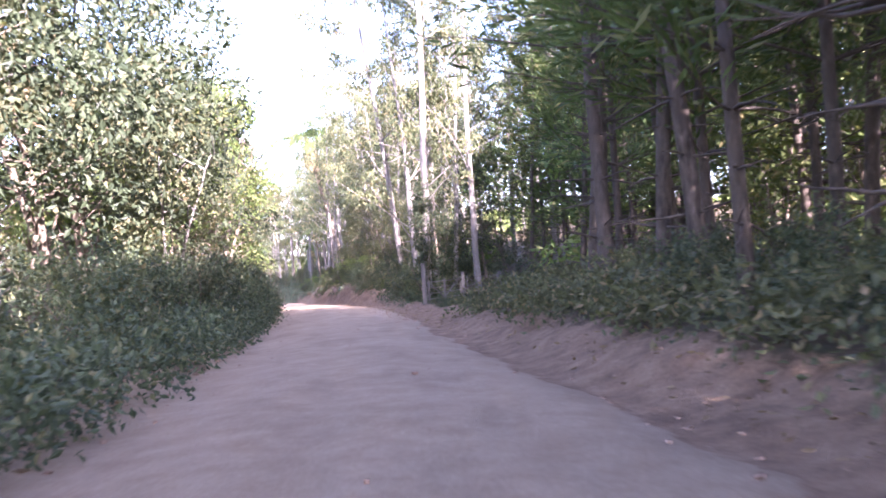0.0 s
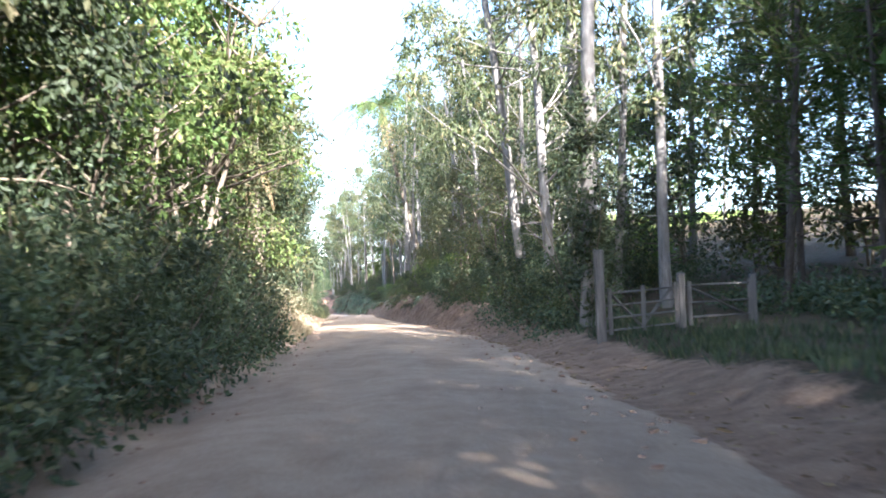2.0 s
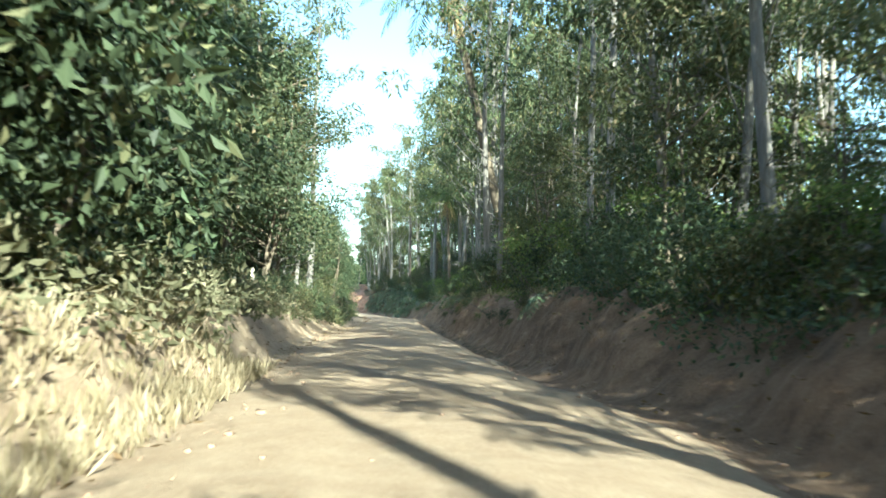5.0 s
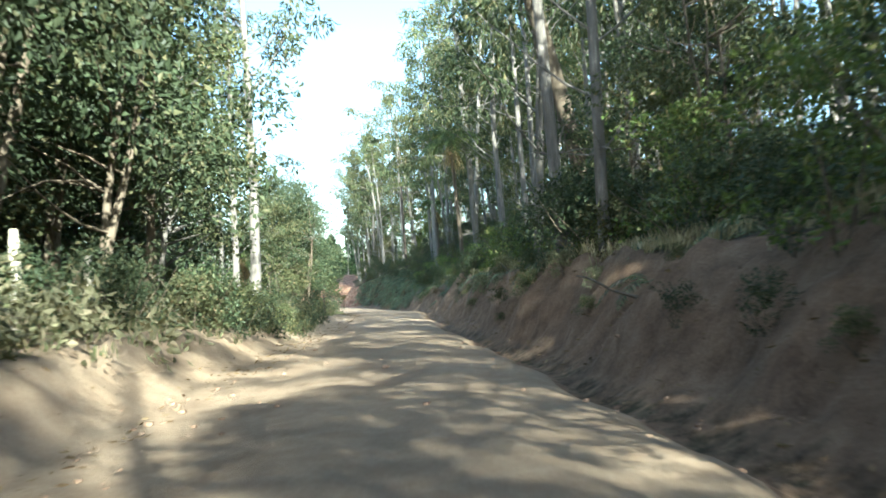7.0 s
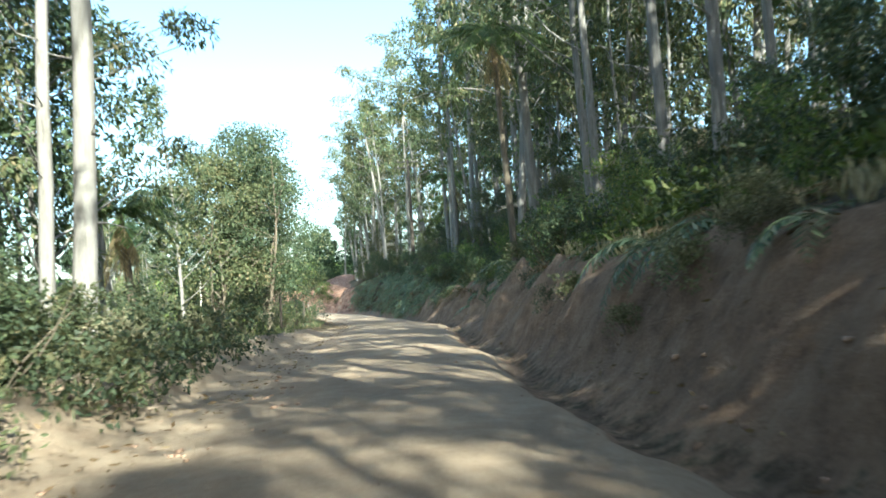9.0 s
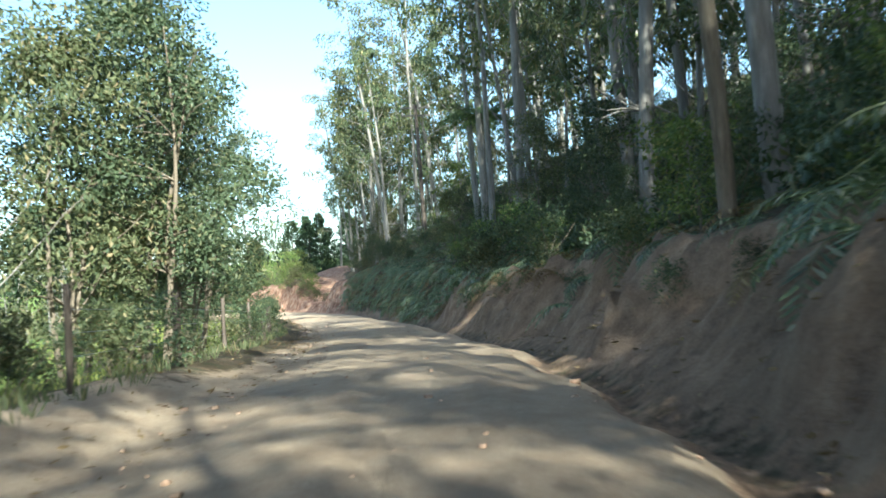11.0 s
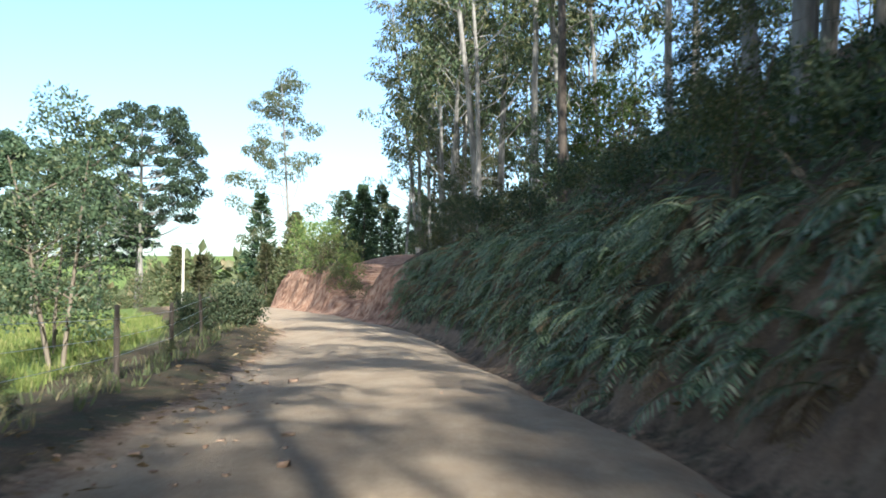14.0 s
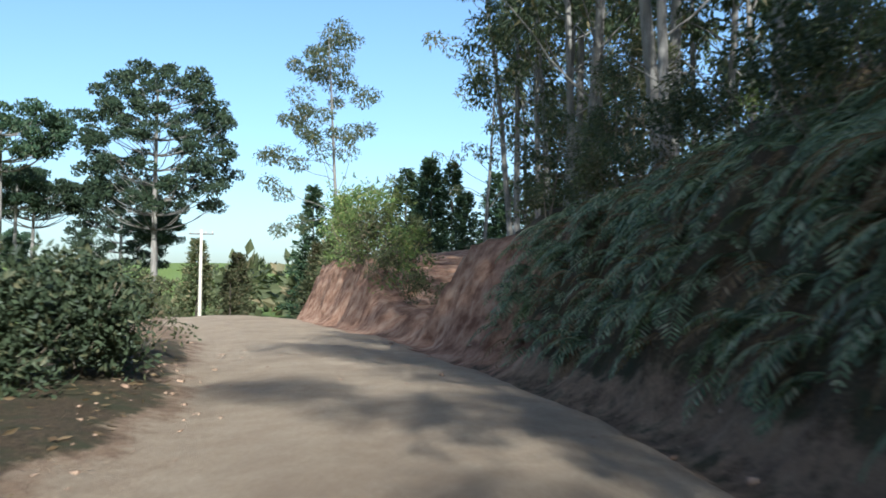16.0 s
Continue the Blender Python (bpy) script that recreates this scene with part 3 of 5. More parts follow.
def broadleaf(seed, height=8, spread=3.0, leaf=None, bark=None, label="", clumps=48, low=0.1, size=0.215, each=170, group="roadside broadleaf trees"):
    rng = np.random.default_rng(seed)
    tree = thing("broadleaf_tree", label or "dense leafy roadside tree with a crooked trunk", "tree", group)
    wood, crown = Build(), Build()
    for _ in range(rng.integers(2, 4)):
        a = rng.uniform(0, 6.28)
        stem = bend(rng, (rng.normal() * 0.1, rng.normal() * 0.1, -0.3), (np.cos(a) * 0.18, np.sin(a) * 0.18, 1), height * rng.uniform(0.75, 0.95), 9, 0.06, 0.02)
        wood.tube(stem, np.linspace(0.013 * height ** 0.9, 0.02, 10), 7)
        for _ in range(8):
            i = rng.integers(2, 9)
            b = rng.uniform(0, 6.28)
            limb = bend(rng, stem[i], (np.cos(b), np.sin(b), 0.5), spread * rng.uniform(0.5, 0.95), 5, 0.15)
            wood.tube(limb, np.linspace(0.045, 0.01, 6), 4, False)
    lump = rng.uniform(0, 6.28, 4)
    for _ in range(int(0.72 * clumps)):
        f = rng.uniform(low, 1.0)
        a = rng.uniform(0, 6.28)
        out = 1 + 0.25 * np.sin(a * 2 + lump[0] + f * 5) + 0.18 * np.sin(a * 3 + f * 9 + lump[1])
        ring = spread * out * np.sin(np.pi * np.clip(0.22 + 0.74 * f, 0, 1)) ** 0.65 * np.sqrt(rng.uniform(0.12, 1.0))
        r = rng.uniform(0.6, 1.3) * (spread / 3) ** 0.5
        crown.lobe((np.cos(a) * ring, np.sin(a) * ring, f * height), r, int(each * r * r), size, rng, 0.62, 0.35)
    part("trunk", wood.mesh("trunk", bark or TWIG, True), tree)
    part("crown", crown.mesh("crown", leaf or DARK_LEAF), tree)
    return tree


def shrub(seed, height=1.6, spread=1.2, leaf=None, label="", name="shrub", size=0.15, clumps=24, each=34, group="roadside shrubs"):
    rng = np.random.default_rng(seed)
    bush = thing(name, label or "leafy wild shrub on the verge", "shrub", group)
    crown = Build()
    for _ in range(4):
        a, lean = rng.uniform(0, 6.28), rng.uniform(0.2, 0.9)
        stem = bend(rng, (0, 0, -0.1), (np.cos(a) * lean, np.sin(a) * lean, 1), height * rng.uniform(0.7, 1.1), 5, 0.12)
        part("stem", Build().tube(stem, np.linspace(0.02, 0.006, 6), 4, False).mesh("stem", TWIG), bush)
    for _ in range(clumps):
        f = rng.uniform(0.03, 1) ** 0.85
        ring = spread * (1.05 - 0.5 * f) * np.sqrt(rng.uniform(0.05, 1))
        a = rng.uniform(0, 6.28)
        crown.lobe((np.cos(a) * ring, np.sin(a) * ring, f * height), rng.uniform(0.2, 0.42), each, size, rng, 0.7, 0.1, 0.46)
    for _ in range(9):
        a, lean = rng.uniform(0, 6.28), rng.uniform(0.2, 1.0)
        line = bend(rng, (0, 0, height * 0.4), (np.cos(a) * lean, np.sin(a) * lean, 1), height * rng.uniform(0.6, 0.95), 5, 0.12)
        n = 26
        k = rng.uniform(0.5, 4.99, n)
        i = k.astype(int)
        pts = line[i] + (line[i + 1] - line[i]) * (k - i)[:, None]
        crown.leaves(pts, rng.normal(size=(n, 3)) + (0, 0, 0.2), size, size * 0.42, rng)
    part("foliage", crown.mesh("foliage", leaf or OLIVE_LEAF), bush)
    return bush


def frond_leaflets(build, rng, line, reach, count, width, droop=0.0):
    """Pairs of leaflets along a midrib, longest near its middle."""
    f = np.linspace(0.1, 1.0, count)
    k = f * (len(line) - 1)
    i = np.minimum(k.astype(int), len(line) - 2)
    p = line[i] + (line[i + 1] - line[i]) * (k - i)[:, None]
    way = line[i + 1] - line[i]
    way /= np.linalg.norm(way, axis=1)[:, None]
    side = np.cross(way, (0, 0, 1.0))
    side /= np.linalg.norm(side, axis=1)[:, None] + 1e-6
    long = reach * np.sin(np.pi * np.clip(0.14 + 0.84 * f, 0, 1)) ** 0.8
    for sg in (-1, 1):
        w = side * sg + way * 0.45 + (0, 0, -droop) + rng.normal(size=(count, 3)) * 0.08
        w /= np.linalg.norm(w, axis=1)[:, None]
        tip = p + w * long[:, None]
        half = way * (width * 0.5)
        mid = p + w * (long * 0.45)[:, None]
        v = np.stack([p, mid - half, tip, mid + half], 1).reshape(-1, 3)
        build.add(v, np.arange(4 * count).reshape(-1, 4))


def fern_frond(rng, a, long, pairs=17):
    blade = Build()
    line = bend(rng, (0, 0, -0.05), (np.cos(a) * 0.8, np.sin(a) * 0.8, rng.uniform(0.4, 1.6)), long * rng.uniform(0.7, 1.2), 7, 0.05, -0.36)
    blade.tube(line, np.linspace(0.01, 0.003, 8), 3, False)
    frond_leaflets(blade, rng, line, long * 0.24, pairs, long * 0.62 / pairs, 0.35)
    return blade


def fern(seed, long=1.3, fronds=8, leaf=None, label=""):
    rng = np.random.default_rng(seed)
    plant = thing("fern", label or "arching green fern on the bank", "fern", "ferns on the bank")
    for k in range(fronds):
        part("frond", fern_frond(rng, k * 6.28 / fronds + rng.uniform(-0.3, 0.3), long).mesh("frond", leaf or FERN), plant)
    return plant


def palm(seed, height=11, label="", fronds=22, reach=3.2):
    rng = np.random.default_rng(seed)
    tree = thing("palm_tree", label or "tall feather palm with drooping fronds and dry skirt", "palm", "palms among the trees")
    stem = bend(rng, (0, 0, -0.4), (0.03, 0.02, 1), height, 8, 0.015)
    part("trunk", Build().tube(stem, np.linspace(0.165, 0.12, 9), 10).mesh("trunk", TWIG, True), tree)
    top = stem[-1]
    for k in range(fronds):
        a = k * 2.4
        leaf = Build()
        line = bend(rng, top, (np.cos(a), np.sin(a), rng.uniform(0.2, 1.9)), reach * rng.uniform(0.85, 1.12), 9, 0.03, -0.2)
        leaf.tube(line, np.linspace(0.035, 0.008, 10), 3, False)
        frond_leaflets(leaf, rng, line, 0.24 * reach, 36, 0.06, 0.7)
        part("frond", leaf.mesh("frond", PALM_LEAF), tree)
    for k in range(12):
        a, dry = k * 2.4 + 0.5, Build()
        line = bend(rng, top - (0, 0, 0.3), (np.cos(a) * 0.5, np.sin(a) * 0.5, -0.6), reach * rng.uniform(0.55, 0.95), 7, 0.04, -0.2)
        frond_leaflets(dry, rng, line, 0.14 * reach, 26, 0.06, 0.9)
        part("dry_frond", dry.mesh("dry_frond", DRY_PALM), tree, "hanging dry brown palm frond")
    return tree


def araucaria(seed, height=16, crown_low=0.5, label="", spread=5.0, tiers=10, each=105):
    rng = np.random.default_rng(seed)
    tree = thing("araucaria_tree", label or "araucaria with rounded candelabra crown of dark tufts", "tree", "araucarias beyond the meadow")
    wood, crown = Build(), Build()
    stem = bend(rng, (0, 0, -0.4), (0.01, 0, 1), height, 8, 0.008)
    wood.tube(stem, np.linspace(0.3, 0.08, 9), 8)
    for k in range(tiers):
        f = crown_low + (1.0 - crown_low) * k / (tiers - 0.5)
        mid = (f - crown_low) / (1 - crown_low)
        reach = spread * np.sqrt(max(0.08, 1 - ((mid - 0.38) / 0.66) ** 2))
        count = max(6, int(13 * reach / spread))
        for j in range(count):
            a = j * 6.28 / count + k * 0.5 + rng.uniform(-0.15, 0.15)
            line = bend(rng, (0, 0, f * height - 0.12 * reach), (np.cos(a), np.sin(a), -0.05), reach * rng.uniform(0.8, 1.05), 6, 0.04, 0.15)
            wood.tube(line, np.linspace(0.05, 0.02, 7), 4, False)
            for q in (6, 6, 6):
                crown.lobe(line[q] + rng.normal(size=3) * (0.4, 0.4, 0.1), 0.5, each, 0.25, rng, 0.7, -0.3, 0.55)
    part("trunk", wood.mesh("trunk", BARK_EUC, True), tree)
    part("crown", crown.mesh("crown", ARAUCARIA), tree)
    return tree


def conifer(seed, height=11, spread=2.2, label="", leaf=None):
    rng = np.random.default_rng(seed)
    tree = thing("conifer_tree", label or "dark pointed conifer behind the road fork", "tree", "dark conifers")
    wood, crown = Build(), Build()
    stem = bend(rng, (0, 0, -0.3), (0, 0, 1), height, 6, 0.006)
    wood.tube(stem, np.linspace(0.16, 0.02, 7), 6)
    for k in range(26):
        f = 0.05 + 0.95 * k / 26
        for _ in range(7):
            a = rng.uniform(0, 6.28)
            reach = spread * (1.03 - f) ** 0.85 * rng.uniform(0.7, 1.1)
            t = rng.uniform(0.25, 1, 20)[:, None]
            tip = np.array([np.cos(a), np.sin(a), 0.1]) * reach
            pts = (0, 0, f * height) + t * tip + rng.normal(size=(20, 3)) * 0.14
            crown.leaves(pts, tip / max(reach, 0.2) + rng.normal(size=(20, 3)) * 0.4 + (0, 0, 0.1), 0.5, 0.2, rng, 0.2, tip / max(reach, 0.2) + (0, 0, 0.9))
    part("trunk", wood.mesh("trunk", BARK_DARK, True), tree)
    part("crown", crown.mesh("crown", leaf or CONIFER), tree)
    return tree


def stand(x, y, turn=0.0, size=1.0, lean=0.0, sink=0.0):
    return pose(x, y, ground_at(x, y) - sink, lean, 0, turn) @ Matrix.Diagonal((size, size, size, 1))


class Kind:
    """A plant kind with a few models; each call sets one more of them."""

    def __init__(self, *makers):
        self.makers, self.made, self.rng = list(makers), {}, np.random.default_rng(len(makers) + 40)

    def set(self, x, y, size=1.0, which=None, turn=None, lean=0.0, sink=0.0, label=""):
        w = int(self.rng.integers(len(self.makers))) if which is None else which
        turn = self.rng.uniform(0, 360) if turn is None else turn
        if w in self.made:
            ob = copy_thing(self.made[w], stand(x, y, turn, size / self.made[w].scale[0], lean, sink))
        else:
            ob = self.made[w] = self.makers[w]()
            ob.matrix_basis = stand(x, y, turn, size, lean, sink)
        return tagged(ob, label) if label else ob

    def beside(self, s, d, size=1.0, **more):
        return self.set(*beside_road(s, d), size, **more)


def clear(x, y, keep=3.6):
    xy = np.array([[x, y]])
    s, d, _ = main.near(xy)
    return abs(d[0]) > keep - inward(s[0], d[0]) and abs(spur.near(xy)[1][0]) > min(keep - 0.8, 3.2)


def scatter(kind, count, s0, s1, d0, d1, low=0.8, high=1.2, gap=1.5, seed=1, keep=3.8, sink=0.0, which=None, power=1.0):
    """count plants over a stretch of the road, at d0 to d1 from its middle (d0 is the denser edge where power is over 1)."""
    rng = np.random.default_rng(seed)
    placed = []
    for _ in range(count * 12):
        if len(placed) >= count:
            break
        s, d = rng.uniform(s0, s1), d0 + (d1 - d0) * rng.uniform() ** power
        x, y = beside_road(s, d)
        if not clear(x, y, keep) or any((x - a) ** 2 + (y - b) ** 2 < gap**2 for a, b in placed):
            continue
        placed.append((x, y))
        kind.set(x, y, rng.uniform(low, high), sink=sink, which=None if which is None else int(rng.choice(which)))


EUC = Kind(lambda: eucalyptus(11, 24, 0.17, bare=0.34, limbs=19), lambda: eucalyptus(12, 27, 0.21, BARK_PALE, bare=0.5, label="tall eucalyptus with a pale smooth trunk"),
           lambda: eucalyptus(13, 22, 0.15, bare=0.2, limbs=22), lambda: eucalyptus(14, 25, 0.19, BARK_EUC, OLIVE_LEAF, 0.28, limbs=20),
           lambda: eucalyptus(15, 26, 0.27, BARK_PALE, bare=0.45, limbs=20, label="stout pale eucalyptus beside the road"),
           lambda: eucalyptus(18, 26, 0.2, BARK_PALE, bare=0.3, limbs=24, clump=90, puff=1.45, spread=1.35, label="lone tall eucalyptus with separate leaf clumps"),
           lambda: eucalyptus(19, 22, 0.2, BARK_EUC, OLIVE_LEAF, 0.14, limbs=30, spread=1.25, clump=70, size=0.3, puff=1.25, label="stout pale eucalyptus with low spreading branches"))
BACK_EUC = Kind(lambda: eucalyptus(16, 24, 0.17, bare=0.14, limbs=22, clump=20, size=0.55, spread=1.1, label="slender eucalyptus deep in the forest"),
                lambda: eucalyptus(17, 22, 0.14, BARK_PALE, OLIVE_LEAF, 0.16, limbs=20, clump=20, size=0.55, label="slender pale eucalyptus deep in the forest"))
PINE = Kind(lambda: pine(21, 20, 0.155, bare=0.32), lambda: pine(22, 22, 0.18, bare=0.38), lambda: pine(23, 18, 0.125, bare=0.26))
BACK_PINE = Kind(lambda: pine(24, 21, 0.18, "pine deep in the plantation", 0.2, 13, 0.6, 14), lambda: pine(25, 19, 0.16, "thin pine deep in the plantation", 0.28, 13, 0.6, 13))
BROAD = Kind(lambda: broadleaf(31), lambda: broadleaf(32, 10, 3.2, OLIVE_LEAF, clumps=60, label="olive-green leafy tree crowding the road edge"),
             lambda: broadleaf(33, 7, 2.6, LIGHT_LEAF, clumps=42, label="light green leafy tree in the sun"), lambda: broadleaf(34, 10, 2.8, DARK_LEAF, clumps=56),
             lambda: broadleaf(37, 9, 2.4, OLIVE_LEAF, BARK_PALE, "slender pale forked tree with sparse leaves", clumps=28, low=0.35),
             lambda: broadleaf(38, 13, 3.6, DARK_LEAF, clumps=86, low=0.22, size=0.2, each=165, label="tall dark roadside tree with several crooked stems"),
             lambda: broadleaf(39, 11, 3.0, OLIVE_LEAF, BARK_PALE, "tall open tree with crown above bare crooked stems", clumps=48, low=0.46),
             lambda: broadleaf(40, 10, 2.9, LIGHT_LEAF, label="light green tree with crown above bare stems", clumps=46, low=0.4))
BACK_BROAD = Kind(lambda: broadleaf(35, 8, 3.0, OLIVE_LEAF, clumps=40, each=50, size=0.42, label="leafy tree behind the first row"),
                  lambda: broadleaf(36, 9, 2.8, LIGHT_LEAF, clumps=40, each=50, size=0.42, label="pale green tree behind the first row"))
SHRUB = Kind(lambda: shrub(41), lambda: shrub(42, 2.2, 1.4, DARK_LEAF, "dark green shrub at the forest edge"), lambda: shrub(43, 1.2, 1.1, DUSTY_LEAF, "dusty low bush beside the dirt road", "bush"),
             lambda: shrub(44, 2.6, 1.3, LIGHT_LEAF, "light green bush on the bank", "bush"),
             lambda: shrub(45, 1.5, 0.85, DARK_LEAF, "dense round dark bush at the road edge", "bush", 0.13, 50, 80),
             lambda: shrub(46, 6.0, 0.5, DARK_LEAF, "leafy climber wrapped round a eucalyptus trunk", "climber", 0.17, 70, 60, "climbers on trunks"))
FERNS = Kind(lambda: fern(51), lambda: fern(52, 1.6, 8), lambda: fern(53, 1.1, 7, DRY_FERN, "dry brown fern on the bank"))
PALM = Kind(lambda: palm(61), lambda: palm(62, 5.5, "young feather palm among roadside trees", 16, 2.6))
ARAU = Kind(lambda: araucaria(71, 19, 0.45, "", 5.8), lambda: araucaria(72, 13, 0.8, "flat-topped araucaria with bare trunk", 4.4, 4), lambda: araucaria(73, 14, 0.8, "thin araucaria with small top", 2.6, 3))
CONIFERS = Kind(lambda: conifer(81, 11, 3.8), lambda: conifer(82, 12, 3.0), lambda: conifer(83, 10, 3.2, "broad yellowish-green conifer near the fork", OLIVE_LEAF))

# ---- right: pine plantation
scatter(PINE, 40, -34, 30, 8.0, 18, 0.95, 1.06, 2.0, 1, power=1.3)
scatter(PINE, 18, 34, 52, 10.5, 19, 0.65, 0.8, 2.0, 105, keep=10)
# dense row; its unseen part below s = 0 is added to shade the left
scatter(PINE, 44, -50, 26, 5.6, 8.4, 0.9, 1.0, 1.7, 101, keep=5.4)
scatter(BACK_PINE, 66, -35, 60, 15, 30, 0.85, 1.15, 2.3, 2)
scatter(BACK_BROAD, 8, 0, 60, 14, 36, 0.35, 0.7, 2.5, 3)
# ---- right: eucalyptus forest
SHRUB.set(-0.85, 48.25, 1.0, 5)
SHRUB.set(-2.3, 58.25, 0.6, 5)
for x, y, size, which in ((-0.85, 48.3, 0.95, 1), (-2.3, 58.3, 0.95, 3), (-0.6, 58.4, 1.0, 4), (-1.5, 55.5, 0.85, 6), (2.0, 54.0, 0.9, 3), (-17.6, 144.4, 0.95, 1),
                          (-14.0, 160.0, 1.0, 1), (-12.7, 156.0, 0.9, 0), (-25.0, 179.8, 0.95, 1), (-23.6, 185.6, 1.0, 3), (-24.4, 175.3, 0.9, 0), (-35.8, 209.4, 0.9, 3),
                          (-33.0, 208.0, 0.85, 1), (-41.2, 222.0, 0.75, 2), (-42.0, 230.0, 0.8, 3), (-38.8, 214.5, 0.85, 2), (-43.0, 244.0, 0.8, 0)):
    EUC.set(x, y, size, which=which)
scatter(EUC, 4, 62, 80, 10.5, 15.5, 0.7, 0.85, 2.4, 47, which=(0, 2))
# extra trees added to throw shade on the road and the left verge
for s, d, size, w in ((74, 7.6, 0.7, 2), (77, 7.2, 0.72, 3), (80.5, 7.8, 0.75, 2), (83.5, 7.4, 0.7, 3), (86, 8.6, 0.8, 2), (70.5, 8.4, 0.7, 3), (90.5, 7.4, 0.85, 0), (95.5, 7.8, 0.8, 0),
                      (127, 7.8, 0.85, 0), (132, 8.2, 0.85, 0), (137, 7.6, 0.8, 0), (141.5, 8.2, 0.8, 0)):
    EUC.beside(s, d, size, which=w)
scatter(EUC, 20, 84, 130, 9.0, 15.5, 0.65, 0.85, 2.4, 4, which=(0, 2, 2, 3))
scatter(EUC, 8, 130, 172, 10.5, 16, 0.75, 1.05, 2.4, 44, which=(0, 2, 2, 3))
scatter(EUC, 4, 174, 190, 8.5, 15, 0.75, 1.05, 2.4, 45, which=(0, 2, 2, 3))
scatter(EUC, 7, 207, 235, 7.5, 15, 0.75, 1.05, 2.4, 46, which=(0, 2, 2, 3))
for s, d, size, w in ((155, 7.6, 1.05, 3), (159.5, 8.6, 1.0, 3), (173, 8.0, 0.95, 1), (183, 8.0, 0.95, 0), (56, 8.5, 0.9, 2)):
    EUC.beside(s, d, size, which=w)
scatter(BACK_EUC, 20, 140, 190, 9.5, 18, 0.6, 0.8, 2.2, 103)
scatter(EUC, 5, 140, 184, 8.4, 12, 0.6, 0.75, 2.4, 104, keep=7, which=(2, 2, 3))
scatter(BACK_EUC, 70, 55, 262, 14, 34, 0.8, 1.1, 2.6, 5)
scatter(BROAD, 13, 54, 86, 6.6, 11, 0.4, 0.75, 2.0, 6, keep=6.2, which=(1, 2, 2, 3))
scatter(BROAD, 8, 86, 112, 7.5, 12, 0.4, 0.7, 2.0, 16, keep=7.0, which=(0, 1, 2, 3))
scatter(BACK_BROAD, 16, 56, 240, 12, 24, 0.3, 0.55, 2.4, 7, keep=9)
scatter(SHRUB, 26, 2, 33, 5.2, 11, 0.35, 0.8, 0.8, 8, keep=4.8, power=1.5, which=(0, 1, 1, 1))
scatter(SHRUB, 12, 50, 66, 5.6, 11, 0.5, 1.0, 0.8, 78, keep=5.2, power=1.5, which=(0, 1, 1, 1))
scatter(SHRUB, 84, 64, 172, 4.8, 8, 0.5, 0.95, 0.7, 18, keep=4.6, power=1.5, which=(0, 1, 1, 3))
scatter(SHRUB, 34, 166, 214, 4.6, 9, 0.45, 0.85, 0.8, 19, keep=4.4, which=(1, 1, 0))
scatter(SHRUB, 10, 103, 128, 4.0, 5.0, 0.3, 0.5, 0.8, 29, keep=3.8, which=(0, 2))
scatter(BROAD, 6, 176, 213, 5.6, 9, 0.22, 0.38, 1.8, 9, keep=5.2, which=(0, 1, 3))
scatter(BROAD, 2, 160, 215, 9, 13, 0.4, 0.5, 2.0, 10, keep=8, which=(0, 1, 3))
PALM.set(-11.2, 110.4, 1.66, 0, turn=-90, lean=10)
for x, y, size, w in ((-12.3, 108.0, 0.95, 0), (-13.2, 113.5, 0.9, 2), (-11.4, 103.6, 0.85, 2)):
    EUC.set(x, y, size, w)
PALM.set(-18.6, 143.5, 0.9, 0)
PALM.set(-24.8, 180.5, 1.2, 1)
# ---- left: broadleaf woods
scatter(BROAD, 12, -4, 40, -8.2, -15, 0.85, 1.25, 2.6, 11, keep=8.0, which=(6, 6, 7))
scatter(BROAD, 7, 36, 52, -5.8, -10, 0.75, 1.1, 2.0, 12, keep=5.6, which=(7, 2, 2))
scatter(BROAD, 14, 50, 76, -6.0, -12, 0.75, 1.2, 2.0, 61, keep=5.6, power=1.3, which=(1, 2, 2, 7))
scatter(BROAD, 7, 64, 82, -7.0, -10, 1.1, 1.35, 2.2, 31, keep=6.2, which=(0, 3))
scatter(BROAD, 12, 86, 122, -9.0, -14, 1.0, 1.4, 2.0, 21, keep=8.6, which=(0, 1, 3))
scatter(BACK_BROAD, 16, 48, 118, -13, -30, 0.8, 1.3, 2.4, 12)
scatter(SHRUB, 28, 2, 48, -4.4, -7, 0.5, 1.1, 0.8, 13, keep=4.2, which=(0, 1, 1))
scatter(SHRUB, 16, 50, 78, -5.8, -7.6, 0.4, 0.8, 0.8, 14, keep=5.6, which=(0, 2, 3))
scatter(SHRUB, 34, 74, 101, -5.2, -8.0, 0.5, 0.9, 0.8, 33, keep=5.0, which=(0, 1, 2, 2))
scatter(SHRUB, 36, 101, 150, -5.4, -8.5, 0.4, 0.75, 0.8, 34, keep=5.2, which=(0, 1, 1, 2))
scatter(BACK_EUC, 26, 0, 125, -12, -32, 0.6, 0.9, 3.0, 14)
PALM.beside(63.5, -5.3, 1.4, which=1)
BROAD.beside(60.5, -6.4, 0.9, which=2)
BROAD.beside(63.0, -6.2, 0.8, which=1)
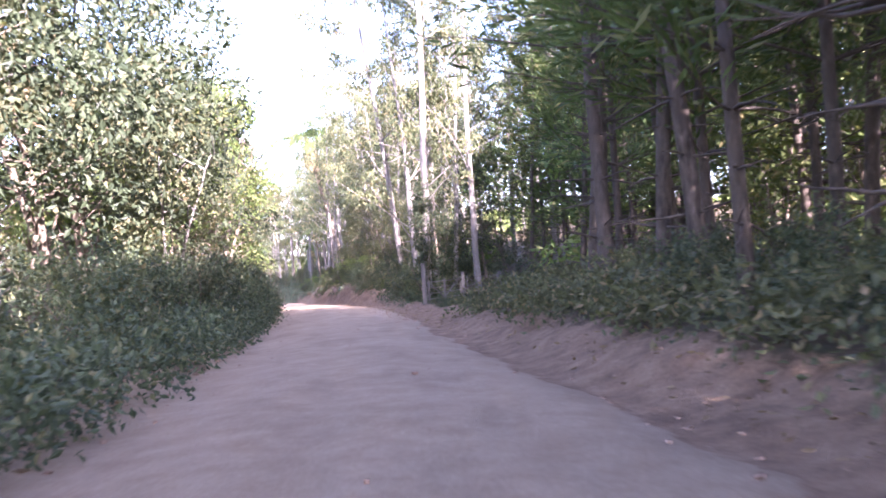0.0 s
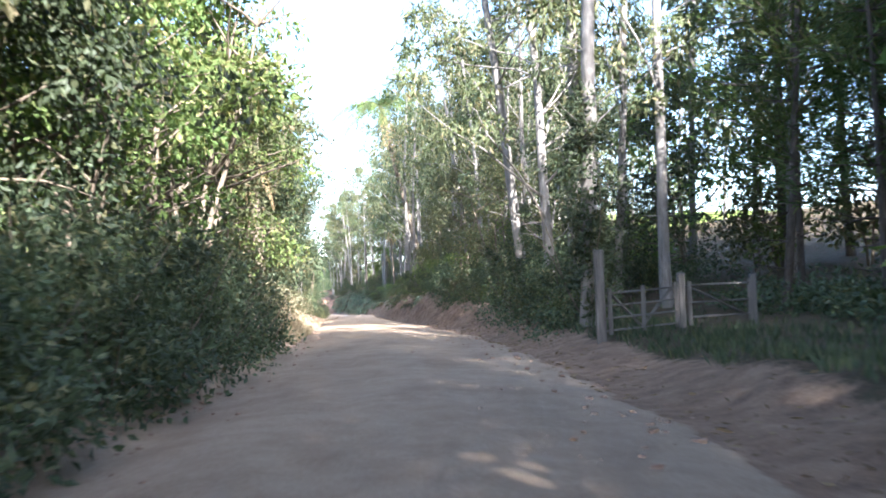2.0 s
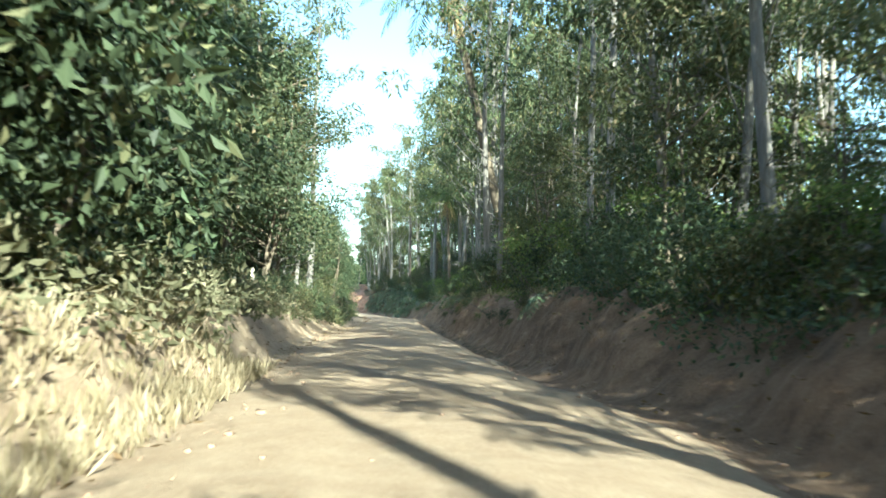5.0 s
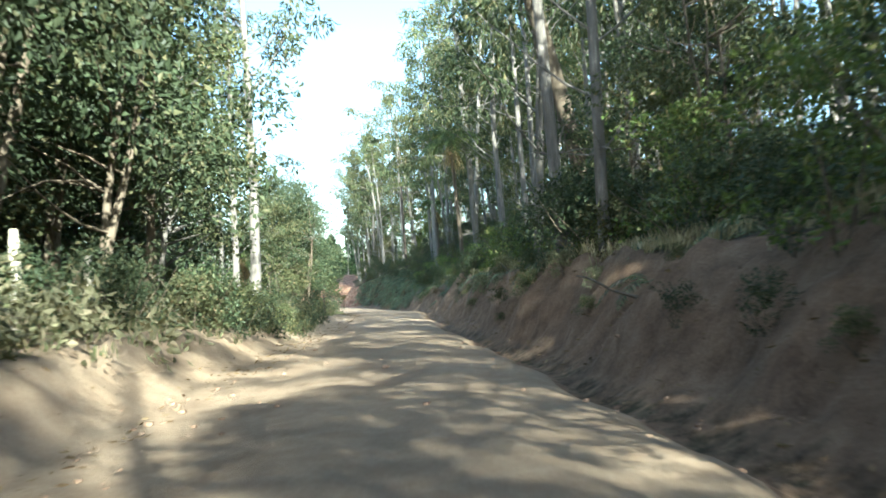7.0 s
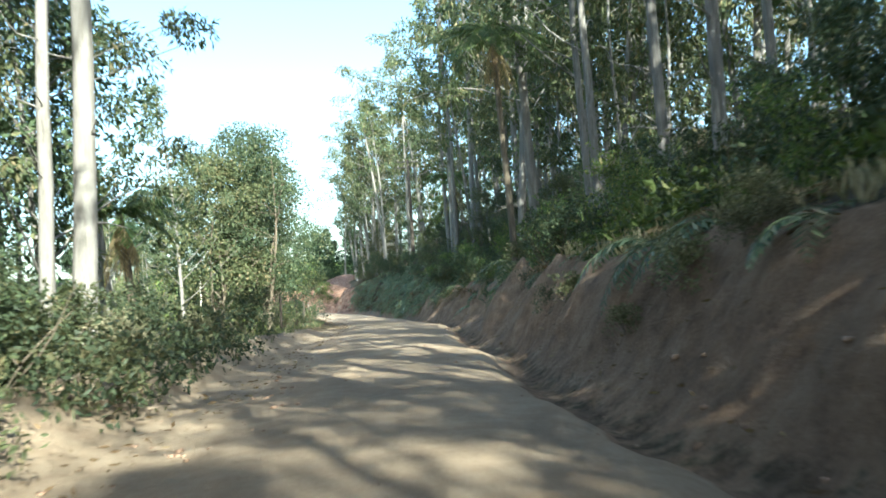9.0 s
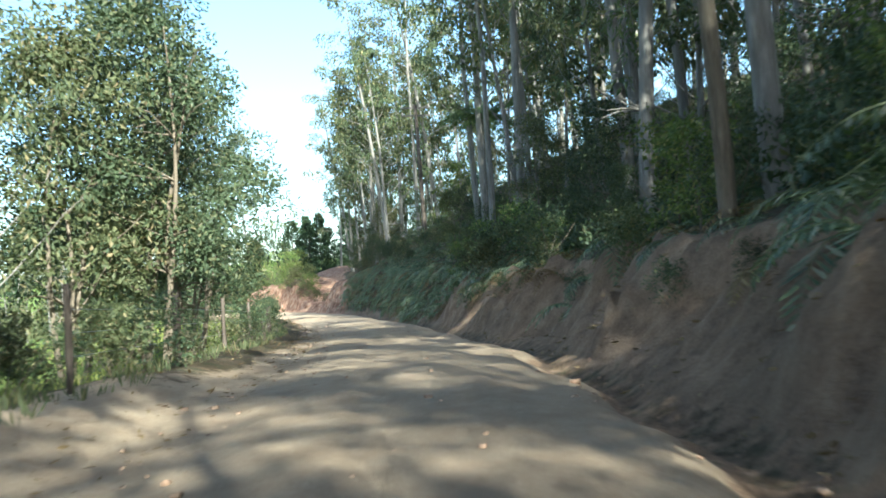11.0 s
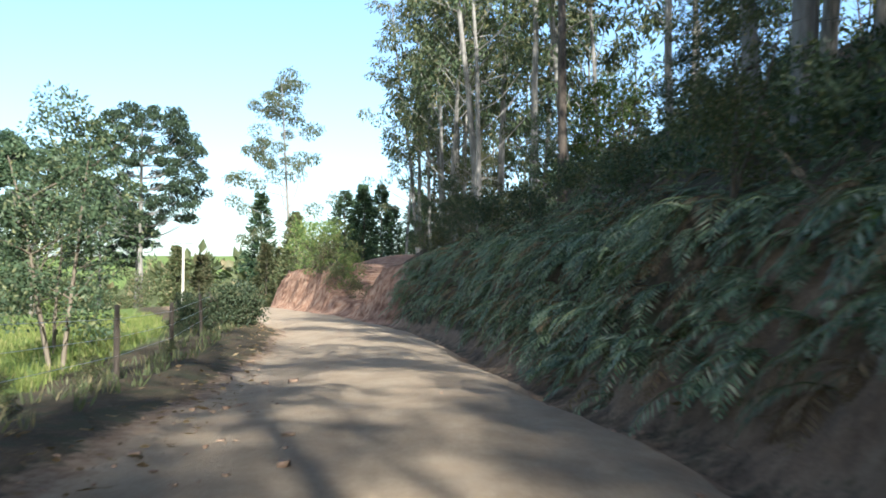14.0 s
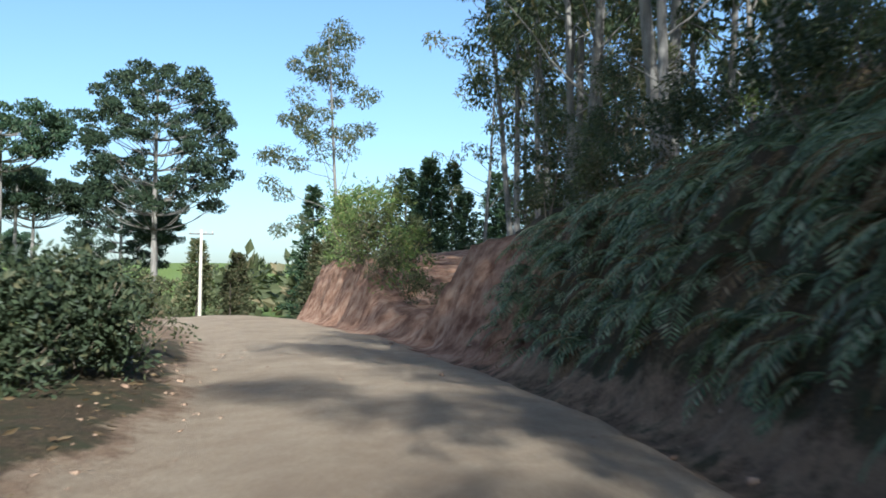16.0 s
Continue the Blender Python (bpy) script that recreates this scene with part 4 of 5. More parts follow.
for x, y, size, w in ((-26.4, 124.0, 0.9, 4), (-27.4, 124.4, 0.75, 1), (-29.4, 128.0, 0.7, 6), (-31.0, 131.0, 0.65, 2), (-33.0, 139.0, 0.6, 3), (-35.0, 150.0, 0.6, 2), (-29.5, 121.0, 0.7, 3), (-27.0, 112.0, 0.7, 2), (-40.0, 143.0, 0.6, 0),
                      (-31.5, 125.0, 0.7, 2), (-34.0, 133.0, 0.7, 0), (-37.0, 139.0, 0.65, 2)):
    EUC.set(x, y, size, w)
PALM.set(-30.0, 134.0, 0.9, 1)
scatter(BACK_EUC, 14, 104, 146, -11.5, -22, 0.6, 0.9, 2.6, 106)
scatter(BROAD, 7, 104, 132, -11, -17, 0.9, 1.2, 3.0, 107, keep=10, which=(5, 6))

for s, d, size, w in ((158.5, -7.4, 0.82, 5), (161.5, -8.6, 0.9, 5), (165, -7.6, 0.8, 5), (168.5, -7.8, 0.75, 5), (171.5, -8.6, 0.65, 5), (163, -10.5, 0.85, 5), (157, -9.5, 0.95, 1), (33.0, -6.0, 0.85, 4), (41, -6.2, 0.9, 2), (37.5, -6.5, 0.8, 5),
                      (86, -10.0, 1.0, 5), (92, -10.2, 1.05, 5), (98, -9.2, 1.2, 5), (102.5, -9.0, 1.25, 5), (106, -8.8, 1.1, 5), (67, -7.0, 0.9, 5), (72, -6.9, 1.0, 5), (77, -7.4, 1.0, 5), (104, -7.2, 1.0, 5), (108, -7.0, 0.95, 5), (111.5, -7.6, 0.95, 6), (112, -11.0, 0.9, 6), (119, -12.0, 1.0, 6), (138, -15.0, 0.8, 6)):
    BROAD.beside(s, d, size, which=w)
for s, d, size, w in ((24, -9.0, 1.25, 5), (30, -8.6, 1.3, 5), (35.5, -9.2, 1.35, 5), (41, -8.8, 1.25, 3)):
    BROAD.beside(s, d, size, which=w)
for s, d, size, w in ((198.4, -4.9, 0.9, 4), (199.8, -4.2, 0.9, 4), (201.6, -4.3, 0.8, 4), (203.6, -3.9, 0.75, 0), (196.6, -6.0, 0.8, 4), (190, -5.6, 0.22, 1), (186, -5.4, 0.25, 0), (181, -6.0, 0.3, 0),
                      (176, -6.0, 0.3, 0), (171, -5.8, 0.4, 1), (167, -6.2, 0.45, 1), (163, -5.0, 0.6, 1), (160, -5.2, 0.5, 1), (156, -5.4, 0.6, 0), (152, -5.6, 0.5, 1), (148, -5.0, 0.4, 2)):
    SHRUB.beside(s, d, size, which=w)
# ---- the fork and the far side of the meadow
for x, y, size, w in ((-59.5, 261.0, 0.95, 0), (-56.5, 265.0, 0.95, 1), (-53.8, 249.0, 0.75, 0), (-56.0, 256.0, 0.8, 1), (-65.5, 261.3, 0.9, 2), (-62.0, 253.0, 0.7, 2), (-98.0, 330.0, 1.9, 1),
                      (-92.0, 318.0, 1.3, 2), (-80.0, 262.0, 0.9, 2), (-88.0, 285.0, 1.1, 2), (-76.0, 284.0, 0.9, 2), (-84.0, 276.0, 0.8, 2), (-46.0, 268.0, 0.9, 0), (-51.0, 280.0, 1.0, 1),
                      (-58.0, 276.0, 1.0, 0), (-66.0, 280.0, 0.9, 2), (-70.0, 296.0, 1.0, 0)):
    CONIFERS.set(x, y, size, which=w)
EUC.set(-68.0, 267.5, 1.0, 5)
for x, y, size, w in ((-84.5, 262.0, 1.3, 0), (-83.0, 240.0, 1.15, 1), (-92.0, 274.0, 1.0, 2), (-98.0, 262.0, 1.2, 1), (-77.0, 226.0, 1.0, 2), (-104.0, 285.0, 1.1, 0), (-90.0, 250.0, 1.0, 2), (-110.0, 270.0, 1.0, 1)):
    ARAU.set(x, y, size, w)
for s, d, size, w in ((217, 5.4, 0.5, 2), (221, 4.9, 0.8, 0), (225, 4.8, 1.0, 3), (228.5, 5.0, 1.2, 3), (232, 5.4, 1.2, 0), (236, 5.2, 1.3, 3), (227, 6.6, 1.1, 0), (241, 5.6, 1.2, 3), (247, 5.8, 1.2, 0), (234, 7.0, 1.3, 3)):
    SHRUB.beside(s, d, size, which=w)
scatter(SHRUB, 16, 150, 215, -11, -30, 0.4, 0.8, 1.5, 71, which=(0, 1, 3))
scatter(BACK_EUC, 12, 168, 225, -16, -44, 0.35, 0.55, 3.0, 72)
scatter(SHRUB, 14, 20, 48, -4.0, -5.8, 0.55, 0.95, 0.7, 73, keep=3.9, which=(1, 0, 1))
scatter(SHRUB, 18, 48, 68, 4.9, 7.2, 0.6, 1.1, 0.8, 74, keep=4.8, which=(1, 1, 0))
scatter(SHRUB, 20, 100, 126, -4.7, -7, 0.5, 0.8, 0.8, 75, keep=4.5, which=(1, 1, 0))
scatter(SHRUB, 22, 86, 168, 3.9, 4.9, 0.18, 0.38, 0.8, 76, keep=3.8, which=(0, 2, 1))
scatter(BACK_BROAD, 18, 236, 290, 10, 40, 0.7, 1.1, 3.0, 41, keep=6)
scatter(BACK_BROAD, 16, 225, 300, -8, -40, 0.4, 0.8, 3.0, 42, keep=6)
scatter(FERNS, 150, 174, 206, 3.6, 6.0, 0.4, 0.7, 0.3, 15, keep=3.2)
scatter(FERNS, 80, 84, 172, 4.7, 6.4, 0.7, 1.2, 0.4, 25, keep=4.6)
scatter(FERNS, 44, 50, 84, 5.2, 8.0, 0.5, 0.9, 0.4, 26, keep=4.8)

# ---- filling rows
scatter(BACK_BROAD, 26, 0, 62, 12, 34, 0.6, 1.0, 2.2, 81)
scatter(BACK_BROAD, 18, 84, 172, 14, 28, 0.4, 0.7, 2.2, 82, keep=10)
scatter(BROAD, 12, 84, 168, 6.8, 12, 0.25, 0.42, 2.0, 83, keep=6.4, which=(0, 1, 3))
scatter(BROAD, 16, 146, 174, 7.6, 16, 0.3, 0.55, 1.8, 85, keep=7, which=(0, 3, 1))
scatter(FERNS, 60, 128, 174, 4.9, 7.4, 0.6, 1.0, 0.5, 27, keep=4.7)
scatter(BACK_BROAD, 5, 160, 215, 12, 24, 0.4, 0.7, 2.2, 84, keep=9)
for s, d, size, w in ((216.5, 4.2, 0.6, 0), (218.5, 4.4, 0.85, 3), (223, 4.3, 1.0, 0), (220, 4.0, 0.6, 0), (226.5, 4.2, 0.9, 3)):
    SHRUB.beside(s, d, size, which=w)
EUC.set(-44.4, 232.0, 0.8, 3)
EUC.set(-43.0, 226.5, 0.7, 1)
for s, d, size, w in ((114, -8.4, 0.7, 0), (136.0, -13.5, 0.6, 3)):
    BROAD.beside(s, d, size, which=w)
for s, d, size, w in ((28, -4.6, 0.8, 1), (31, -4.4, 0.9, 1), (35, -4.2, 0.9, 1), (38, -4.0, 1.0, 1), (40.5, -4.3, 1.0, 1), (43, -4.1, 0.9, 1), (45.5, -4.4, 0.9, 1), (36.5, -5.4, 1.2, 1), (46.5, -5.6, 1.1, 1)):
    SHRUB.beside(s, d, size, which=w)
for s, size in ((31.5, 0.65), (34, 0.7), (37, 0.7), (39.5, 0.7), (42, 0.7), (44.5, 0.75), (46.5, 0.6)):
    SHRUB.beside(s, -3.6 - 0.1 * math.sin(s * 2), size, which=1)
scatter(BACK_PINE, 16, 26, 62, 12, 25, 0.8, 1.05, 2.0, 91, keep=11)
EUC.set(-53.5, 264.0, 0.9, 3)
EUC.set(-47.0, 250.0, 0.9, 2)
BROAD.beside(191.5, -9.3, 0.55, which=3)
BROAD.beside(186, -7.8, 0.6, which=3)
CONIFERS.set(-54.5, 280.0, 1.15, which=0)
CONIFERS.set(-56.4, 282.5, 1.2, which=1)

# ---------------------------------------------------------------- gate, posts and pole


def beam(a, b, wide, thick, worn=0.012, seed=0):
    """A sawn or split timber from a to b with bevelled edges."""
    rng = np.random.default_rng(seed)
    a, b = Vector(a), Vector(b)
    long = (b - a).length
    bm = bmesh.new()
    bmesh.ops.create_cube(bm, size=1)
    bmesh.ops.scale(bm, vec=(wide, thick, long), verts=bm.verts)
    bmesh.ops.subdivide_edges(bm, edges=[e for e in bm.edges if abs(e.verts[0].co.z - e.verts[1].co.z) > 0.1], cuts=4)
    bmesh.ops.bevel(bm, geom=[e for e in bm.edges if e.calc_face_angle(0) > 1], offset=worn, segments=1, affect="EDGES")
    for v in bm.verts:
        v.co += Vector(rng.normal(size=3) * 0.004)
    turn = (b - a).to_track_quat("Z", "Y").to_matrix().to_4x4()
    bm.transform(Matrix.Translation((a + b) / 2) @ turn)
    me = bpy.data.meshes.new("beam")
    bm.to_mesh(me)
    bm.free()
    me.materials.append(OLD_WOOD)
    return me


def round_post(x, y, tall, r, material, name, label, group="", lean=(0.0, 0.0), seed=0):
    rng = np.random.default_rng(seed)
    base = np.array([x, y, ground_at(x, y) - 0.3])
    line = bend(rng, base, (lean[0], lean[1], 1), tall + 0.3, 6, 0.012)
    me = Build().tube(line, r * (1 + rng.normal(size=7) * 0.04) * np.r_[1.05, 1, 1, 1, 0.98, 0.97, 0.8], 10).mesh(name, material, True)
    return tagged(new(name, me), label, "post", group)


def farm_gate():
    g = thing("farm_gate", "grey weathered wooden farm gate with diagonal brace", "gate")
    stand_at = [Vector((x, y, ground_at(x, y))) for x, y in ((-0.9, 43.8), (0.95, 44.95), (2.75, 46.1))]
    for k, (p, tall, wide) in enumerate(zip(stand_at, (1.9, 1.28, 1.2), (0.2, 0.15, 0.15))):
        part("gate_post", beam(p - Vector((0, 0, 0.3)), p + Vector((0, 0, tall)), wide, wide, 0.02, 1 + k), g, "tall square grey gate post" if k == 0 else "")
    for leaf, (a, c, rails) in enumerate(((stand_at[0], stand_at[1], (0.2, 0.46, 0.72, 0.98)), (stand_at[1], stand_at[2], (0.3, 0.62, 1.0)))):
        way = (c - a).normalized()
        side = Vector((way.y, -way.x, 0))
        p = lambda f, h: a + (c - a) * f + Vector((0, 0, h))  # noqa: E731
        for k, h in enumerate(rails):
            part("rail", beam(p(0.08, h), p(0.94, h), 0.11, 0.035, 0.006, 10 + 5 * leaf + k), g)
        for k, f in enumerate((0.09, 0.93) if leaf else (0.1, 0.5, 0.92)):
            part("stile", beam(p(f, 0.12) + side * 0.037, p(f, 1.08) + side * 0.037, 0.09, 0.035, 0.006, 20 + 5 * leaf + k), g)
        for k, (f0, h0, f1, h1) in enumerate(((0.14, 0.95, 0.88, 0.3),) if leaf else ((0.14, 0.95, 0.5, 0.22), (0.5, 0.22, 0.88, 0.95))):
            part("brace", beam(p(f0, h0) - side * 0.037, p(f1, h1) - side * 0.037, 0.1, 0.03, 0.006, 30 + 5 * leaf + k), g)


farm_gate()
# pale posts of the old fence on the left
for k, (x, y) in enumerate(((-20.1, 89.0), (-20.5, 92.4), (-20.95, 95.9), (-21.6, 99.4))):
    round_post(x, y, 1.75 - 0.1 * (k % 2), 0.09, PALE_POST, "fence_post", "pale weathered round fence post in the bushes", "old fence posts", (0.01 * k, 0.02), k)
# meadow fence
meadow_posts = []
for k, s in enumerate(np.arange(143, 206, 6.2)):
    x, y = beside_road(s, -5.6 - 0.25 * math.sin(s))
    r = 0.075 if k % 4 == 1 else 0.05
    round_post(x, y, 1.25 + 0.12 * math.sin(3 * s), r, BARK_DARK, "fence_post", "dark wooden fence post along the meadow", "meadow fence posts", (0.03 * math.sin(s * 7), 0.02 * math.cos(s)), 50 + k)
    meadow_posts.append((x, y, ground_at(x, y)))
for h in (0.45, 0.75, 1.05):
    line = [(x, y, z + h) for x, y, z in meadow_posts]
    tagged(new("fence_wire", Build().tube(line, np.full(len(line), 0.004), 3, False).mesh("fence_wire", WIRE)), "thin wire strung between meadow fence posts", "wire", "fence wires")


def utility_pole(x, y, tall, material, label, arms=(0.35,)):
    pole = thing("utility_pole", label, "pole", "utility poles")
    z = ground_at(x, y)
    part("mast", Build().tube([(x, y, z - 0.5), (x, y, z + tall / 2), (x, y, z + tall)], [0.17, 0.15, 0.12], 10).mesh("mast", material, True), pole)
    for drop in arms:
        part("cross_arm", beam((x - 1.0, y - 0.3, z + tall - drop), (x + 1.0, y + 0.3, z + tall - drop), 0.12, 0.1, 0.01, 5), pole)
        for k in (-0.9, -0.35, 0.35, 0.9):
            px, py, pz = x + k, y + 0.3 * k, z + tall - drop
            part("insulator", Build().tube([(px, py, pz + 0.04), (px, py, pz + 0.13), (px, py, pz + 0.25)], [0.03, 0.055, 0.03], 8).mesh("insulator", PALE_POST, True), pole)


utility_pole(-75.6, 255.0, 8.5, PALE_POST, "pale concrete utility pole with a cross-arm")
utility_pole(-30.5, 194.3, 10.0, BARK_DARK, "dark wooden utility pole with double cross-arms", (0.2, 0.75))
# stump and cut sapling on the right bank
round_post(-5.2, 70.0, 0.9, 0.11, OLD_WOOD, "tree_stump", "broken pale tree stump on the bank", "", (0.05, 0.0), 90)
round_post(-2.6, 60.6, 1.2, 0.035, BARK_PALE, "cut_sapling", "thin cut sapling stub catching the sun", "", (-0.12, 0.0), 91)
for k, (s, d, turn, up) in enumerate(((91.5, 4.3, 0.5, 0.75), (97, 4.4, 2.4, 0.4), (121, 4.4, 0.9, 0.5), (112, 4.6, 2.0, 0.3))):
    x, y = beside_road(s, d)
    rng = np.random.default_rng(200 + k)
    line = bend(rng, (x, y, ground_at(x, y) - 0.1), (math.cos(turn), math.sin(turn), up), 1.9, 6, 0.1)
    tagged(new("fallen_branch", Build().tube(line, np.linspace(0.035, 0.012, 7), 6).mesh("fallen_branch", TWIG, True)), "bare dead branch hanging over the bank", "branch", "dead branches")

# ---------------------------------------------------------------- fine cover


def many(count, seed, s0, s1, place):
    """Places along the road with their heights: place(rng, n) gives the distances from its middle."""
    rng = np.random.default_rng(seed)
    s, d = rng.uniform(s0, s1, count), place(rng, count)
    x, y = np.array([beside_road(a, b) for a, b in zip(s, d)]).T
    return rng, x, y, terrain(x, y)[0]


def grass_stuff(name, label, material, count, seed, s0, s1, place, tall, tuft=7):
    rng, x, y, z = many(count, seed, s0, s1, place)
    keep = np.abs(spur.near(np.stack([x, y], -1))[1]) > 2.6
    base = np.repeat(np.stack([x, y, z - 0.02], -1)[keep], tuft, 0)
    base[:, :2] += rng.normal(size=(len(base), 2)) * 0.07
    way = rng.normal(size=base.shape) * (0.35, 0.35, 0.1) + (0, 0, 1)
    me = Build().leaves(base, way, tall, 0.022 + 0.03 * tall, rng, 0.1).mesh(name, material)
    return tagged(new(name, me), label, "grass", kind="stuff")


grass_stuff("dry_grass", "dry straw-coloured grass on the verge", STRAW, 1100, 301, 51, 78, lambda rng, n: -(3.3 + np.abs(rng.normal(size=n)) * 1.2), 0.3)
grass_stuff("verge_grass", "green weeds along the left verge", OLIVE_LEAF, 1300, 302, -2, 205, lambda rng, n: -(4.6 + np.abs(rng.normal(size=n)) * 1.3), 0.24, 6)
grass_stuff("forest_weeds", "low dark weeds under the trees", DARK_LEAF, 2600, 303, 0, 80, lambda rng, n: 5.2 + np.abs(rng.normal(size=n)) * 2.2, 0.26, 6)
grass_stuff("meadow_grass", "bright green meadow grass", GRASS, 8000, 304, 140, 216, lambda rng, n: -(7.0 + np.abs(rng.normal(size=n)) * 9), 0.26, 6)
grass_stuff("bank_grass", "dry grass hanging over the cut bank", STRAW, 380, 305, 84, 130, lambda rng, n: 4.9 + np.abs(rng.normal(size=n)) * 0.7, 0.35)


def undergrowth(label, material, count, seed, stretches, leaf=0.2, dense=1.0):
    """Low leafy ground cover over a slope; stretches are (from, to, nearest, farthest)."""
    out = Build()
    for k, (s0, s1, d0, d1) in enumerate(stretches):
        rng, x, y, z = many(count, seed + k, s0, s1, lambda rng, n: d0 + (d1 - d0) * rng.uniform(size=n) ** 1.5)
        for a, b, c in zip(x, y, z):
            r = rng.uniform(0.3, 0.75)
            if clear(a, b, 2.9):
                out.lobe((a, b, c + r * rng.uniform(0.1, 0.9)), r, int((20 + 24 * r) * dense), leaf, rng, 0.8, 0.2)
    tagged(new("undergrowth", out.mesh("undergrowth", material)), label, "undergrowth", kind="stuff")


undergrowth("dark low undergrowth below the forest trees", DARK_LEAF, 420, 350, ((4, 33, 6.5, 16), (30, 52, 10.5, 18), (58, 110, 6.2, 14), (110, 160, 6.2, 15), (155, 190, 7.0, 16), (86, 135, -7.0, -13)))
undergrowth("dark leafy thicket down to the road's edge", DARK_LEAF, 300, 390, ((24, 48, -3.3, -6.0), (4, 32, -3.2, -5.5)), 0.125, 2.0)
undergrowth("dusty grey-green scrub in front of the pines", OLIVE_LEAF, 300, 395, ((0, 30, 4.2, 9.0),), 0.14, 1.6)
undergrowth("low weeds over the earth bank opposite the clearing", DARK_LEAF, 210, 398, ((47, 84, 4.5, 6.6),), 0.12, 1.3)
undergrowth("dark thicket on the verge below pale trunks", DARK_LEAF, 170, 397, ((104, 132, -4.6, -8.0),), 0.14, 1.8)
undergrowth("olive-green low undergrowth on the slope", OLIVE_LEAF, 260, 360, ((58, 110, 6.2, 15), (110, 160, 6.4, 16), (155, 205, 8.0, 18), (4, 60, -5.5, -11), (86, 135, -6.4, -12)))
undergrowth("light green undergrowth in the sun on the bank's top", LIGHT_LEAF, 100, 380, ((104, 132, 5.4, 8.5), (58, 80, 5.4, 8.0)))
undergrowth("dusty low weeds on the roadside bank", DUSTY_LEAF, 150, 370, ((77, 104, -4.7, -7.5), (51, 78, -4.2, -7.0)))


def fern_stuff():
    """The dense fern cover of the steep bank, over and between the single ferns."""
    rng = np.random.default_rng(310)
    frond = [fern_frond(rng, 0.0, 1.0, 19) for _ in range(9)]
    frond = [(np.concatenate(b.v), np.array([f for f in b.f if len(f) == 4])) for b in frond]
    out, dry = Build(), Build()
    for _ in range(5200):
        s = rng.uniform(160, 207)
        d = 3.4 + abs(rng.normal()) * (1.3 if rng.uniform() < 0.55 else 2.6) + 2.2 * max(0.0, (177 - s) / 14)
        x, y = beside_road(s, d)
        if not clear(x, y, 3.3):
            continue
        v, f = frond[rng.integers(9)]
        # fronds hang out over the road side for the most part
        t = main.t[np.searchsorted(main.s, s)]
        a = math.atan2(t[0], -t[1]) + rng.normal() * 1.2
        k = rng.uniform(0.45, 1.25)
        w = v * k
        w = np.stack([w[:, 0] * math.cos(a) - w[:, 1] * math.sin(a) + x, w[:, 0] * math.sin(a) + w[:, 1] * math.cos(a) + y, w[:, 2] + ground_fast(s, d)], -1)
        (dry if rng.uniform() < 0.17 else out).add(w, f)
    tagged(new("dry_ferns", dry.mesh("dry_ferns", DRY_FERN)), "withered brown fronds among the bank's ferns", "ferns", kind="stuff")
    tagged(new("fern_thicket", out.mesh("fern_thicket", FERN)), "dense tangle of hanging ferns on the steep bank", "ferns", kind="stuff")


GRID_S, GRID_D = np.arange(150, 222, 0.5), np.arange(2.5, 14, 0.25)
GRID_XY = np.array([beside_road(a, b) for a in GRID_S for b in GRID_D])
GRID_Z = terrain(GRID_XY[:, 0], GRID_XY[:, 1])[0].reshape(len(GRID_S), len(GRID_D))


def ground_fast(s, d):
    return GRID_Z[min(int((s - 150) / 0.5), len(GRID_S) - 1), min(int((d - 2.5) / 0.25), len(GRID_D) - 1)]


fern_stuff()


